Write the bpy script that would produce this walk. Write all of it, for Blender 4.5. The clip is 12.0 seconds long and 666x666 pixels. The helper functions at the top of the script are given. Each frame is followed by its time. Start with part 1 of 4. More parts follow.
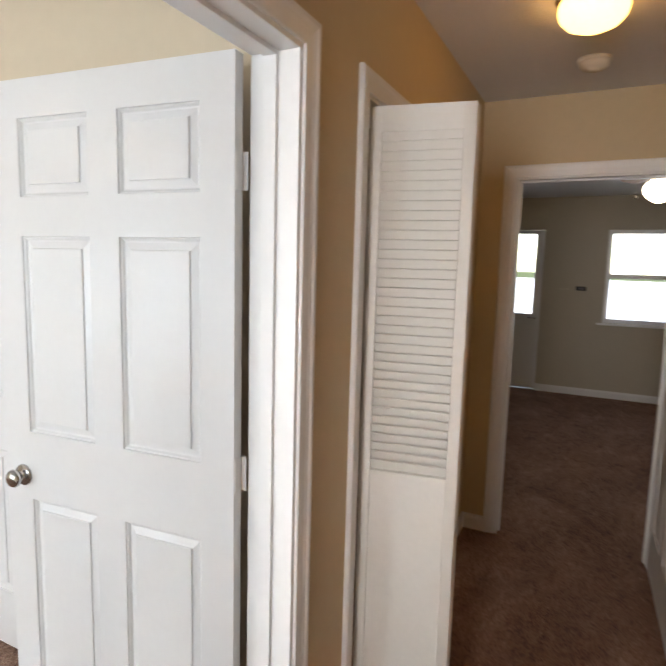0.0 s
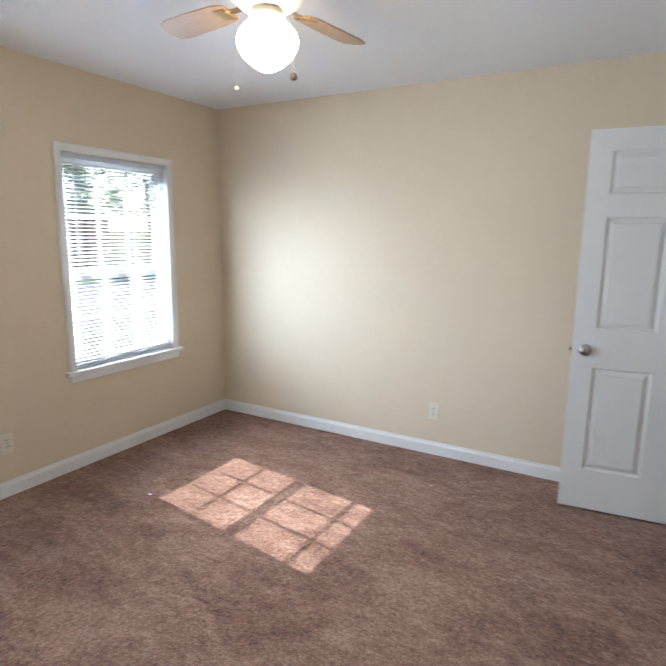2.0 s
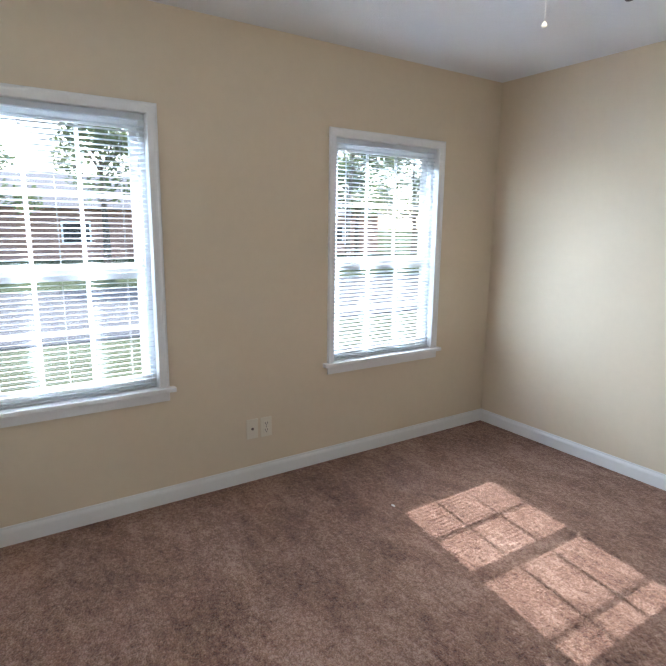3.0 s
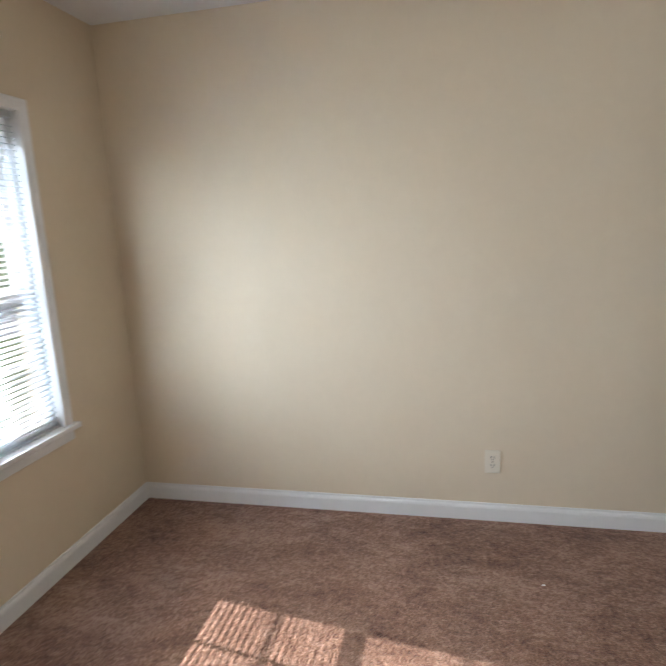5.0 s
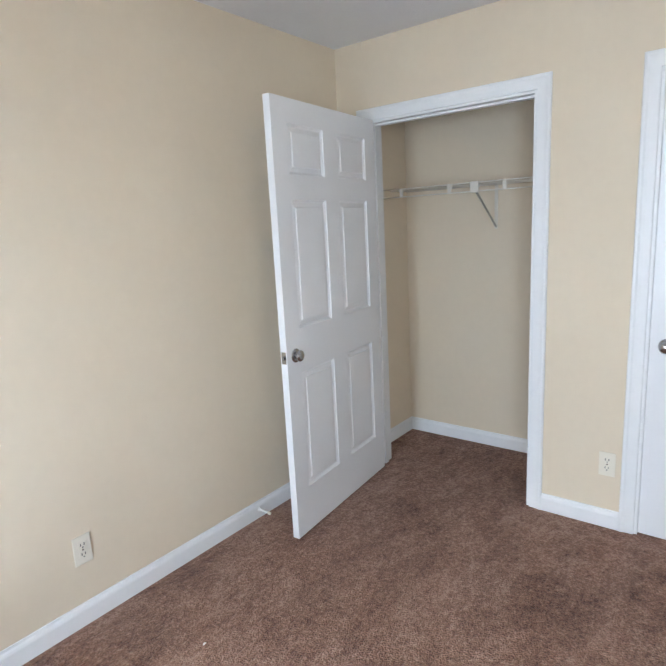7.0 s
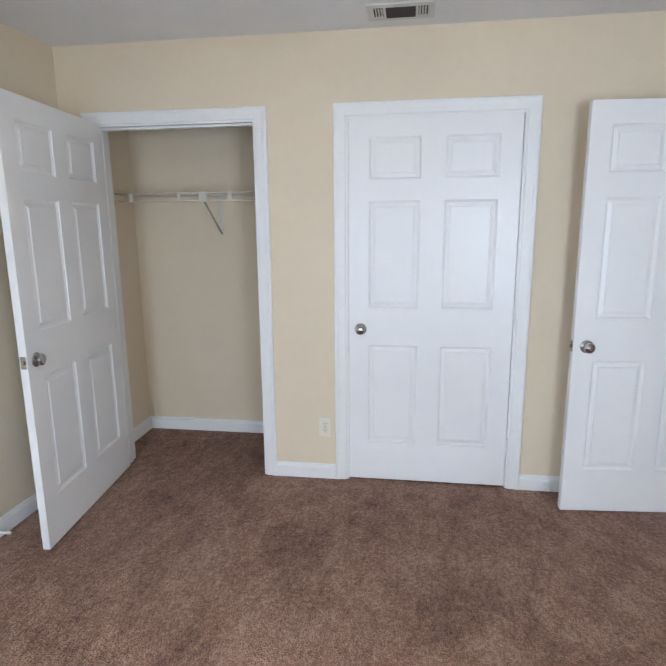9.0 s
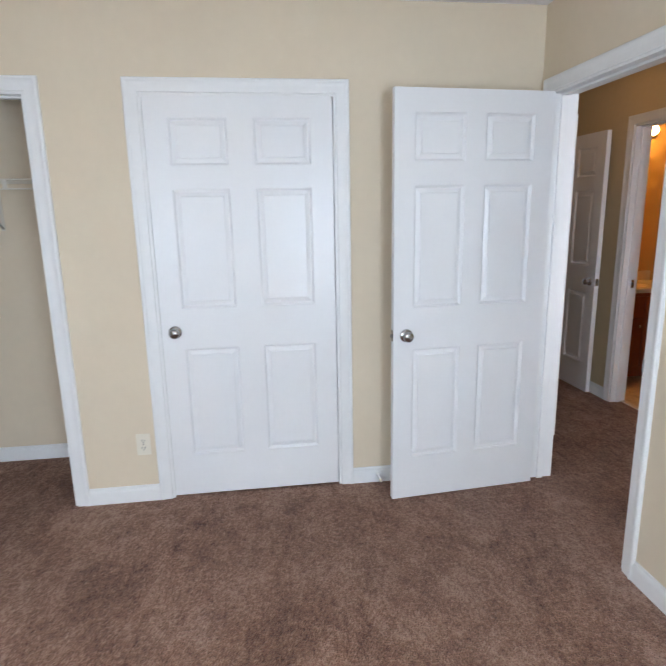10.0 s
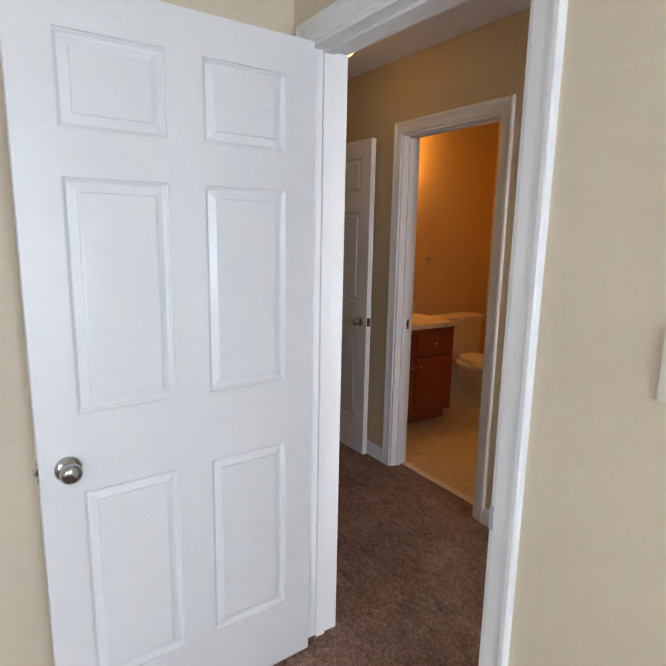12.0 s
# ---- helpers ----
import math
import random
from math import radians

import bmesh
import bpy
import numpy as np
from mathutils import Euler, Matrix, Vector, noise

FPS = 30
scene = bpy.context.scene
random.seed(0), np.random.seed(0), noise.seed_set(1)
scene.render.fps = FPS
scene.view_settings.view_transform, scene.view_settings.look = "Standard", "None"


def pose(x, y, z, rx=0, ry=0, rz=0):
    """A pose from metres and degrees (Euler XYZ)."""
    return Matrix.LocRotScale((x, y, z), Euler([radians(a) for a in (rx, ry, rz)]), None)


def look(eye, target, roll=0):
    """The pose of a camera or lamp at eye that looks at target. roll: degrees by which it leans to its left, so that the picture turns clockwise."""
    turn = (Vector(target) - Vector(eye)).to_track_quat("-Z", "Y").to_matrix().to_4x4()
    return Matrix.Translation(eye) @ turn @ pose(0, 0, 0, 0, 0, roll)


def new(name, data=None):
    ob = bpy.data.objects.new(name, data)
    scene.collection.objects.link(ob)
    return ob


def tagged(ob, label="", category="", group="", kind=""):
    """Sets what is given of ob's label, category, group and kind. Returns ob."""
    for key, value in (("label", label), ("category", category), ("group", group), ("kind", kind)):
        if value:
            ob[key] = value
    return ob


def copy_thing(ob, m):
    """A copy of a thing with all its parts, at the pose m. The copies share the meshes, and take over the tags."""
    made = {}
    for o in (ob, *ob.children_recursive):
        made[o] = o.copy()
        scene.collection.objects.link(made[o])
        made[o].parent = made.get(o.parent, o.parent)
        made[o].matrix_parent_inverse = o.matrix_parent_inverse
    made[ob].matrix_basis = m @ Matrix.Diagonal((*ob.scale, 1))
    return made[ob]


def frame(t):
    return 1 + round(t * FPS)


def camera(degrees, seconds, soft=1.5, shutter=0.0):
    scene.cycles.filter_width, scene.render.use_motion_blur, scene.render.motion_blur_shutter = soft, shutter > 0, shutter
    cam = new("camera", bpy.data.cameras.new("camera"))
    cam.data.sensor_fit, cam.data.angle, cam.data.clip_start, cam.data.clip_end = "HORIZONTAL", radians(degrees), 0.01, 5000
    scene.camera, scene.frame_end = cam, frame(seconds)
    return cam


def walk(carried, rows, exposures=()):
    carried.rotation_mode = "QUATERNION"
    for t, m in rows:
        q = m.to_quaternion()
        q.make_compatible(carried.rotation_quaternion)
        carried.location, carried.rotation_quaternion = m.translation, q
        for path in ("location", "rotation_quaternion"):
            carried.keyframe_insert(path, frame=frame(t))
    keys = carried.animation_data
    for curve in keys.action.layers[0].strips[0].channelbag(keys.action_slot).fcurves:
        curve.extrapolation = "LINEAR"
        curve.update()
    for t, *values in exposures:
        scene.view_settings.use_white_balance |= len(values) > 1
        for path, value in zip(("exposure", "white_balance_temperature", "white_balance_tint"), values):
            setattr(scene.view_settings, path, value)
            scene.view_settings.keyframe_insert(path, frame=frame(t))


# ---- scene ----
cam = camera(62.8, 12.0, shutter=0.2)
PATH = [
    (0, (-1.247, -0.785, 1.546), (0.537, 0.085, 1.3), 1.5),
    (0.2, (-1.098, -0.738, 1.543), (0.548, 0.377, 1.328), 3.2),
    (0.4, (-0.975, -0.673, 1.534), (0.477, 0.676, 1.262), 2.7),
    (0.6, (-0.866, -0.575, 1.518), (0.359, 0.972, 1.193), 1.6),
    (0.8, (-0.783, -0.459, 1.526), (0.2, 1.248, 1.181), 1.4),
    (1, (-0.715, -0.345, 1.533), (-0.001, 1.49, 1.18), 0.6),
    (1.2, (-0.672, -0.242, 1.527), (-0.257, 1.683, 1.177), 0.0),
    (1.5, (-0.65, -0.112, 1.542), (-0.763, 1.854, 1.193), 0.0),
    (2, (-0.605, 0.109, 1.513), (-1.58, 1.817, 1.153), 0.7),
    (2.5, (-0.693, 0.233, 1.467), (-2.186, 1.512, 1.099), 0.4),
    (2.7, (-0.786, 0.287, 1.459), (-2.42, 1.376, 1.079), 0.7),
    (4.3, (-1.631, 0.844, 1.472), (-3.12, 2.118, 1.07), -1.9),
    (4.5, (-1.744, 0.898, 1.483), (-2.981, 2.422, 1.103), -1.9),
    (5, (-1.972, 1.034, 1.47), (-2.401, 2.948, 1.079), -2.7),
    (5.3, (-2.108, 1.18, 1.467), (-2.062, 3.145, 1.099), -1.7),
    (5.5, (-2.179, 1.252, 1.478), (-1.875, 3.196, 1.118), -1.1),
    (6, (-2.371, 1.384, 1.501), (-1.517, 3.147, 1.098), -1.1),
    (6.5, (-2.527, 1.52, 1.491), (-1.235, 2.982, 1.052), -1.3),
    (6.7, (-2.584, 1.583, 1.493), (-1.181, 2.947, 1.077), -2.1),
    (8.5, (-2.965, 1.639, 1.521), (-1.068, 2.13, 1.121), -0.8),
    (9, (-3.001, 1.612, 1.502), (-1.062, 1.896, 1.104), -0.5),
    (9.5, (-2.952, 1.571, 1.493), (-0.998, 1.59, 1.07), -0.7),
    (10, (-2.781, 1.458, 1.501), (-0.847, 1.201, 1.062), -1.1),
    (10.5, (-2.568, 1.316, 1.526), (-0.693, 0.757, 1.112), -0.5),
    (11, (-2.273, 1.208, 1.514), (-0.491, 0.387, 1.127), -1.3),
    (11.2, (-2.156, 1.172, 1.507), (-0.415, 0.268, 1.121), -1.5),
    (11.5, (-1.99, 1.077, 1.503), (-0.312, 0.068, 1.096), -1.0),
    (12, (-1.665, 0.873, 1.497), (0.001, -0.168, 1.123), 1.1),
]
walk(cam, [(t, look(eye, target, roll)) for t, eye, target, roll in PATH],
     exposures=[(0, 3.22, 7150, 12), (1.0, 3.02, 7500, 12), (1.5, 3.10, 6950, 12), (2.0, 3.0, 6200, 11), (2.5, 2.82, 5950, 10), (4.5, 2.48, 6700, 12), (5.0, 2.50, 6700, 12),
                (5.5, 2.92, 6450, 12), (6.5, 3.13, 6150, 11), (8.5, 2.86, 6350, 12), (9.5, 2.90, 6300, 12), (12, 2.95, 6550, 12)])

# ---- world, sun, exposure ----
SUN_DIR = Vector((1.0, -0.15, -0.87)).normalized()
world = bpy.data.worlds.new("sky")
scene.world = world
world.use_nodes = True
wn = world.node_tree
sky = wn.nodes.new("ShaderNodeTexSky")
sky.sky_type = 'NISHITA'
sky.sun_disc = False
sky.sun_elevation = math.asin(-SUN_DIR.z)
sky.sun_rotation = math.atan2(-SUN_DIR.x, -SUN_DIR.y)
wn.links.new(sky.outputs[0], wn.nodes["Background"].inputs[0])
wn.nodes["Background"].inputs[1].default_value = 0.11
sun = bpy.data.lights.new("sun", 'SUN')
sun.energy, sun.angle, sun.color = 2.2, radians(0.5), (1.0, 0.985, 0.965)
sun_ob = new("sun", sun)
sun_ob.rotation_mode = 'QUATERNION'
sun_ob.rotation_quaternion = SUN_DIR.to_track_quat('-Z', 'Y')

# daylight of the sky in the two bedroom window openings, between sash and blind
for y0 in (0.325, 2.210):
    for off, wide, watts in ((0.050, 0.034, 0.7), (0.275, 0.018, 3.0), (0.545, 0.018, 3.0), (0.770, 0.034, 0.25)):
        al = bpy.data.lights.new("window_daylight", 'AREA')
        al.shape, al.size, al.size_y = 'RECTANGLE', 1.14, wide
        al.energy, al.color = watts, (0.70, 0.855, 1.0)
        new("window_daylight", al).matrix_basis = pose(-3.7115, y0 + off, 1.275, 0, -90, 0)
# lamp in an unseen window added at the hallway's end, brightening the louvred door
al = bpy.data.lights.new("added_hall_daylight", 'AREA')
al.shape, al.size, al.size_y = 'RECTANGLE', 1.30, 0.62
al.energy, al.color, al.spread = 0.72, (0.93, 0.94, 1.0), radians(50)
new("added_hall_daylight", al).matrix_basis = pose(-3.80, -0.54, 1.35, 0, -90, 0)

# ---- materials ----


def mat(name, color, rough=0.6, metal=0.0, var=0.06, vscale=3.0, fine=60.0, bump=0.0, bscale=300.0, emit=None, coat=0.0, spec=0.5):
    m = bpy.data.materials.new(name)
    m.use_nodes = True
    nt = m.node_tree
    b = nt.nodes["Principled BSDF"]
    b.inputs["Roughness"].default_value = rough
    b.inputs["Metallic"].default_value = metal
    b.inputs["Coat Weight"].default_value = coat
    b.inputs["Specular IOR Level"].default_value = spec
    tc = nt.nodes.new("ShaderNodeTexCoord")
    n1, n2 = nt.nodes.new("ShaderNodeTexNoise"), nt.nodes.new("ShaderNodeTexNoise")
    n1.inputs["Scale"].default_value, n2.inputs["Scale"].default_value = vscale, fine
    n1.inputs["Detail"].default_value, n2.inputs["Detail"].default_value = 4, 3
    mixn = nt.nodes.new("ShaderNodeMath")
    mixn.operation = 'ADD'
    for n, k in ((n1, 0), (n2, 1)):
        nt.links.new(tc.outputs["Object"], n.inputs["Vector"])
        nt.links.new(n.outputs[0], mixn.inputs[k])
    ramp = nt.nodes.new("ShaderNodeMapRange")
    ramp.inputs[1].default_value, ramp.inputs[2].default_value = 0.6, 1.4
    ramp.inputs[3].default_value, ramp.inputs[4].default_value = 1 - var, 1 + var
    nt.links.new(mixn.outputs[0], ramp.inputs[0])
    mul = nt.nodes.new("ShaderNodeVectorMath")
    mul.operation = 'MULTIPLY'
    mul.inputs[0].default_value = color
    nt.links.new(ramp.outputs[0], mul.inputs[1])
    nt.links.new(mul.outputs[0], b.inputs["Base Color"])
    rr = nt.nodes.new("ShaderNodeMapRange")
    rr.inputs[1].default_value, rr.inputs[2].default_value = 0.3, 0.7
    rr.inputs[3].default_value, rr.inputs[4].default_value = max(rough - 0.06, 0.03), min(rough + 0.06, 1)
    nt.links.new(n1.outputs[0], rr.inputs[0])
    nt.links.new(rr.outputs[0], b.inputs["Roughness"])
    if bump:
        n3 = nt.nodes.new("ShaderNodeTexNoise")
        n3.inputs["Scale"].default_value = bscale
        nt.links.new(tc.outputs["Object"], n3.inputs["Vector"])
        bp = nt.nodes.new("ShaderNodeBump")
        bp.inputs["Strength"].default_value = bump
        bp.inputs["Distance"].default_value = 0.01
        nt.links.new(n3.outputs[0], bp.inputs["Height"])
        nt.links.new(bp.outputs[0], b.inputs["Normal"])
    if emit:
        b.inputs["Emission Color"].default_value = (*emit[0], 1)
        b.inputs["Emission Strength"].default_value = emit[1]
    return m


def carpet_mat():
    m = bpy.data.materials.new("carpet_pile")
    m.use_nodes = True
    nt = m.node_tree
    b = nt.nodes["Principled BSDF"]
    b.inputs["Roughness"].default_value = 0.95
    b.inputs["Specular IOR Level"].default_value = 0.08
    tc = nt.nodes.new("ShaderNodeTexCoord")

    def noise(scale, detail, rough, dist=0.0, stretch=None, turn=0.0):
        n = nt.nodes.new("ShaderNodeTexNoise")
        n.inputs["Scale"].default_value, n.inputs["Detail"].default_value = scale, detail
        n.inputs["Roughness"].default_value, n.inputs["Distortion"].default_value = rough, dist
        if stretch:
            mp = nt.nodes.new("ShaderNodeMapping")
            mp.inputs["Scale"].default_value, mp.inputs["Rotation"].default_value = stretch, (0, 0, turn)
            nt.links.new(tc.outputs["Object"], mp.inputs[0])
            nt.links.new(mp.outputs[0], n.inputs["Vector"])
        else:
            nt.links.new(tc.outputs["Object"], n.inputs["Vector"])
        return n.outputs[0]

    def spread(v, lo, hi, a, c):
        r = nt.nodes.new("ShaderNodeMapRange")
        for k, x in enumerate((lo, hi, a, c)):
            r.inputs[k + 1].default_value = x
        nt.links.new(v, r.inputs[0])
        return r.outputs[0]

    def total(*vs):
        acc = vs[0]
        for v in vs[1:]:
            ad = nt.nodes.new("ShaderNodeMath")
            nt.links.new(acc, ad.inputs[0])
            nt.links.new(v, ad.inputs[1])
            acc = ad.outputs[0]
        return acc

    tuft = noise(150, 1, 0.5)
    clump = noise(58, 2, 0.6)
    blotch = noise(23, 3, 0.6, 0.4)
    brushed = noise(11.0, 4, 0.62, 0.5, (1.0, 1.6, 1.0), 0.6)
    nap = noise(2.1, 3, 0.55, 0.8, (1.0, 1.7, 1.0), -0.4)
    value = total(spread(tuft, 0.3, 0.7, -0.20, 0.20), spread(clump, 0.3, 0.7, -0.22, 0.22), spread(blotch, 0.3, 0.7, -0.12, 0.12),
                  spread(brushed, 0.3, 0.7, -0.16, 0.16), spread(nap, 0.3, 0.7, 0.33, 0.71))
    ramp = nt.nodes.new("ShaderNodeValToRGB")
    el = ramp.color_ramp.elements
    el[0].position, el[0].color = 0.0, (0.075, 0.030, 0.020, 1)
    el[1].position, el[1].color = 1.0, (0.470, 0.305, 0.232, 1)
    mid = ramp.color_ramp.elements.new(0.5)
    mid.color = (0.258, 0.138, 0.094, 1)
    nt.links.new(value, ramp.inputs[0])
    nt.links.new(ramp.outputs[0], b.inputs["Base Color"])
    bp = nt.nodes.new("ShaderNodeBump")
    bp.inputs["Strength"].default_value, bp.inputs["Distance"].default_value = 0.9, 0.012
    nt.links.new(total(tuft, clump, spread(brushed, 0.3, 0.7, 0, 0.5)), bp.inputs["Height"])
    nt.links.new(bp.outputs[0], b.inputs["Normal"])
    b.inputs["Sheen Weight"].default_value = 0.12
    b.inputs["Sheen Roughness"].default_value = 0.6
    return m


def glass_mat():
    m = bpy.data.materials.new("window_glass")
    m.use_nodes = True
    b = m.node_tree.nodes["Principled BSDF"]
    b.inputs["Transmission Weight"].default_value = 1
    b.inputs["Roughness"].default_value = 0.0
    b.inputs["IOR"].default_value = 1.45
    b.inputs["Base Color"].default_value = (0.96, 0.98, 0.97, 1)
    return m


def vinyl_mat():
    m = mat("bath_vinyl", (0.62, 0.52, 0.38), 0.35, var=0.08, vscale=4, fine=40)
    nt = m.node_tree
    b = nt.nodes["Principled BSDF"]
    tc = nt.nodes.new("ShaderNodeTexCoord")
    v = nt.nodes.new("ShaderNodeTexVoronoi")
    v.feature = 'DISTANCE_TO_EDGE'
    v.inputs["Scale"].default_value = 17
    nt.links.new(tc.outputs["Object"], v.inputs["Vector"])
    mr = nt.nodes.new("ShaderNodeMapRange")
    mr.inputs[1].default_value, mr.inputs[2].default_value = 0.0, 0.05
    mr.inputs[3].default_value, mr.inputs[4].default_value = 0.70, 1.0
    nt.links.new(v.outputs[0], mr.inputs[0])
    old = b.inputs["Base Color"].links[0].from_socket
    mul = nt.nodes.new("ShaderNodeVectorMath")
    mul.operation = 'MULTIPLY'
    nt.links.new(old, mul.inputs[0])
    nt.links.new(mr.outputs[0], mul.inputs[1])
    nt.links.new(mul.outputs[0], b.inputs["Base Color"])
    return m


def wood_mat(name, a, c, rough=0.4, axis=0):
    m = mat(name, a, rough, var=0.12, vscale=6, fine=30)
    nt = m.node_tree
    b = nt.nodes["Principled BSDF"]
    tc = nt.nodes.new("ShaderNodeTexCoord")
    mp = nt.nodes.new("ShaderNodeMapping")
    s = [28, 28, 28]
    s[axis] = 2.0
    mp.inputs["Scale"].default_value = s
    n = nt.nodes.new("ShaderNodeTexNoise")
    n.inputs["Scale"].default_value, n.inputs["Detail"].default_value, n.inputs["Distortion"].default_value = 1.5, 5, 0.8
    nt.links.new(tc.outputs["Object"], mp.inputs[0])
    nt.links.new(mp.outputs[0], n.inputs["Vector"])
    mx = nt.nodes.new("ShaderNodeMix")
    mx.data_type = 'RGBA'
    mx.inputs[6].default_value, mx.inputs[7].default_value = (*a, 1), (*c, 1)
    nt.links.new(n.outputs[0], mx.inputs[0])
    nt.links.new(mx.outputs[2], b.inputs["Base Color"])
    return m


WALL = mat("cream_wall_paint", (0.716, 0.609, 0.467), 0.75, var=0.02, vscale=1.3, fine=25, bump=0.04, bscale=160, spec=0.3)
# the bedroom's cream, with dim warm lamplight toned into the colour
HALLP = mat("lamplit_hall_paint", (0.61, 0.49, 0.31), 0.6, var=0.03, vscale=1.3, fine=25, bump=0.12, bscale=160, spec=0.4)
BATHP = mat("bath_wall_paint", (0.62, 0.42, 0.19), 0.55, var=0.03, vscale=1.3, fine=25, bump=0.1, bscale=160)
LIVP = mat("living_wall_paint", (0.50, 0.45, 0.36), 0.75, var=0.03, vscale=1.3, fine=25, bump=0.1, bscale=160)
CEIL = mat("ceiling_paint", (0.80, 0.80, 0.81), 0.9, var=0.02, vscale=2, fine=60, bump=0.25, bscale=120, spec=0.2)
TRIM = mat("trim_paint", (0.80, 0.80, 0.80), 0.42, var=0.02, vscale=5, fine=40)
DOOR = mat("door_paint", (0.80, 0.80, 0.81), 0.34, var=0.015, vscale=3, fine=50)
LOUV = mat("louver_paint", (0.76, 0.74, 0.70), 0.5, var=0.03, vscale=3, fine=50, bump=0.03)
NICKEL = mat("brushed_nickel", (0.48, 0.475, 0.48), 0.17, 1.0, var=0.05, vscale=20, fine=300)
CHROME = mat("chrome", (0.75, 0.75, 0.75), 0.1, 1.0, var=0.02)
CARPET = carpet_mat()
VINYL = vinyl_mat()
GLASS = glass_mat()
VPVC = mat("window_vinyl", (0.82, 0.83, 0.84), 0.35, var=0.02)
SLAT = mat("blind_slat", (0.74, 0.75, 0.77), 0.4, var=0.02)
PLATE = mat("outlet_plastic", (0.76, 0.70, 0.59), 0.35, var=0.02)
DARK = mat("dark_slot", (0.02, 0.02, 0.02), 0.6, var=0.1)
WIRE = mat("white_wire", (0.70, 0.65, 0.57), 0.35, var=0.03)
# darker than WIRE: shade put into the colour of brace and switch slot
SHADE_GREY = mat("shade_grey", (0.34, 0.315, 0.27), 0.45, var=0.05)
METAL_W = mat("painted_vent", (0.62, 0.62, 0.61), 0.45, var=0.05, vscale=8)
# near-black slat colour stands in for the shade inside the vent
VENT_SHADE = mat("shaded_vent_slat", (0.055, 0.045, 0.04), 0.7, var=0.2, vscale=30)
BLADE = wood_mat("light_oak_blade", (0.42, 0.28, 0.18), (0.31, 0.19, 0.11), 0.4, 0)
FOB = wood_mat("dark_wood_fob", (0.06, 0.038, 0.027), (0.035, 0.022, 0.016), 0.4, 2)
BRASS = mat("antique_brass", (0.55, 0.40, 0.20), 0.3, 1.0, var=0.05)
FANBODY = mat("fan_housing", (0.76, 0.72, 0.64), 0.35, var=0.03)
GLOBE = mat("lit_opal_glass", (0.9, 0.88, 0.82), 0.3, emit=((1.0, 0.84, 0.64), 2.5))
HGLOBE = mat("lit_hall_glass", (0.9, 0.8, 0.6), 0.3, emit=((1.0, 0.52, 0.13), 0.75))
BULB = mat("lit_bulb", (0.9, 0.8, 0.6), 0.3, emit=((1.0, 0.50, 0.11), 9.0))
CHERRY = wood_mat("cherry_cabinet", (0.30, 0.075, 0.03), (0.19, 0.045, 0.018), 0.35, 2)
MARBLE = mat("cultured_marble", (0.74, 0.67, 0.54), 0.18, var=0.05, vscale=5, fine=18)
CERAM = mat("toilet_ceramic", (0.74, 0.67, 0.55), 0.12, var=0.02)
LINT = mat("lint_fibre", (0.85, 0.84, 0.82), 0.9)
ALARM = mat("alarm_plastic", (0.72, 0.68, 0.60), 0.5, var=0.03)
SIDING = mat("outer_siding", (0.55, 0.54, 0.50), 0.7, var=0.06)
GRASS = mat("grass", (0.055, 0.068, 0.032), 0.95, var=0.3, vscale=0.4, fine=6, spec=0.02)
ASPH = mat("asphalt", (0.085, 0.085, 0.088), 0.95, var=0.15, vscale=0.6, fine=12, spec=0.05)
CONC = mat("concrete", (0.42, 0.42, 0.42), 0.9, var=0.12, vscale=0.5, fine=9)
BARK = mat("bark", (0.12, 0.09, 0.07), 0.9, var=0.2, vscale=4, fine=30)
LEAF = mat("leaf", (0.12, 0.145, 0.085), 0.6, var=0.35, vscale=1.5, fine=8)
BRICK = mat("far_brick", (0.36, 0.20, 0.15), 0.85, var=0.2, vscale=2, fine=14)
ROOF = mat("far_shingle", (0.14, 0.13, 0.13), 0.9, var=0.2, vscale=2, fine=20)



def let_light_through(m, color, share):
    """Thin vinyl or leaf tissue passes a share of the light on to its other side."""
    nt = m.node_tree
    b = nt.nodes["Principled BSDF"]
    out = nt.nodes["Material Output"]
    tr = nt.nodes.new("ShaderNodeBsdfTranslucent")
    tr.inputs[0].default_value = (*color, 1)
    mx = nt.nodes.new("ShaderNodeMixShader")
    mx.inputs[0].default_value = share
    nt.links.new(b.outputs[0], mx.inputs[1])
    nt.links.new(tr.outputs[0], mx.inputs[2])
    nt.links.new(mx.outputs[0], out.inputs[0])


let_light_through(SLAT, (0.80, 0.84, 0.88), 0.40)
let_light_through(LEAF, (0.10, 0.13, 0.05), 0.5)

# ---- mesh helpers ----


def add_box(bm, x0, x1, y0, y1, z0, z1, bevel=0.0):
    x0, x1, y0, y1, z0, z1 = min(x0, x1), max(x0, x1), min(y0, y1), max(y0, y1), min(z0, z1), max(z0, z1)
    vs = [bm.verts.new((x, y, z)) for x in (x0, x1) for y in (y0, y1) for z in (z0, z1)]
    fs = [bm.faces.new([vs[i] for i in f]) for f in ((0, 1, 3, 2), (4, 6, 7, 5), (0, 4, 5, 1), (2, 3, 7, 6), (0, 2, 6, 4), (1, 5, 7, 3))]
    if bevel:
        es = list({e for f in fs for e in f.edges})
        bmesh.ops.bevel(bm, geom=es, offset=bevel, segments=2, affect='EDGES', profile=0.6)
    return bm


def box(*a, bevel=0.0):
    return add_box(bmesh.new(), *a, bevel=bevel)


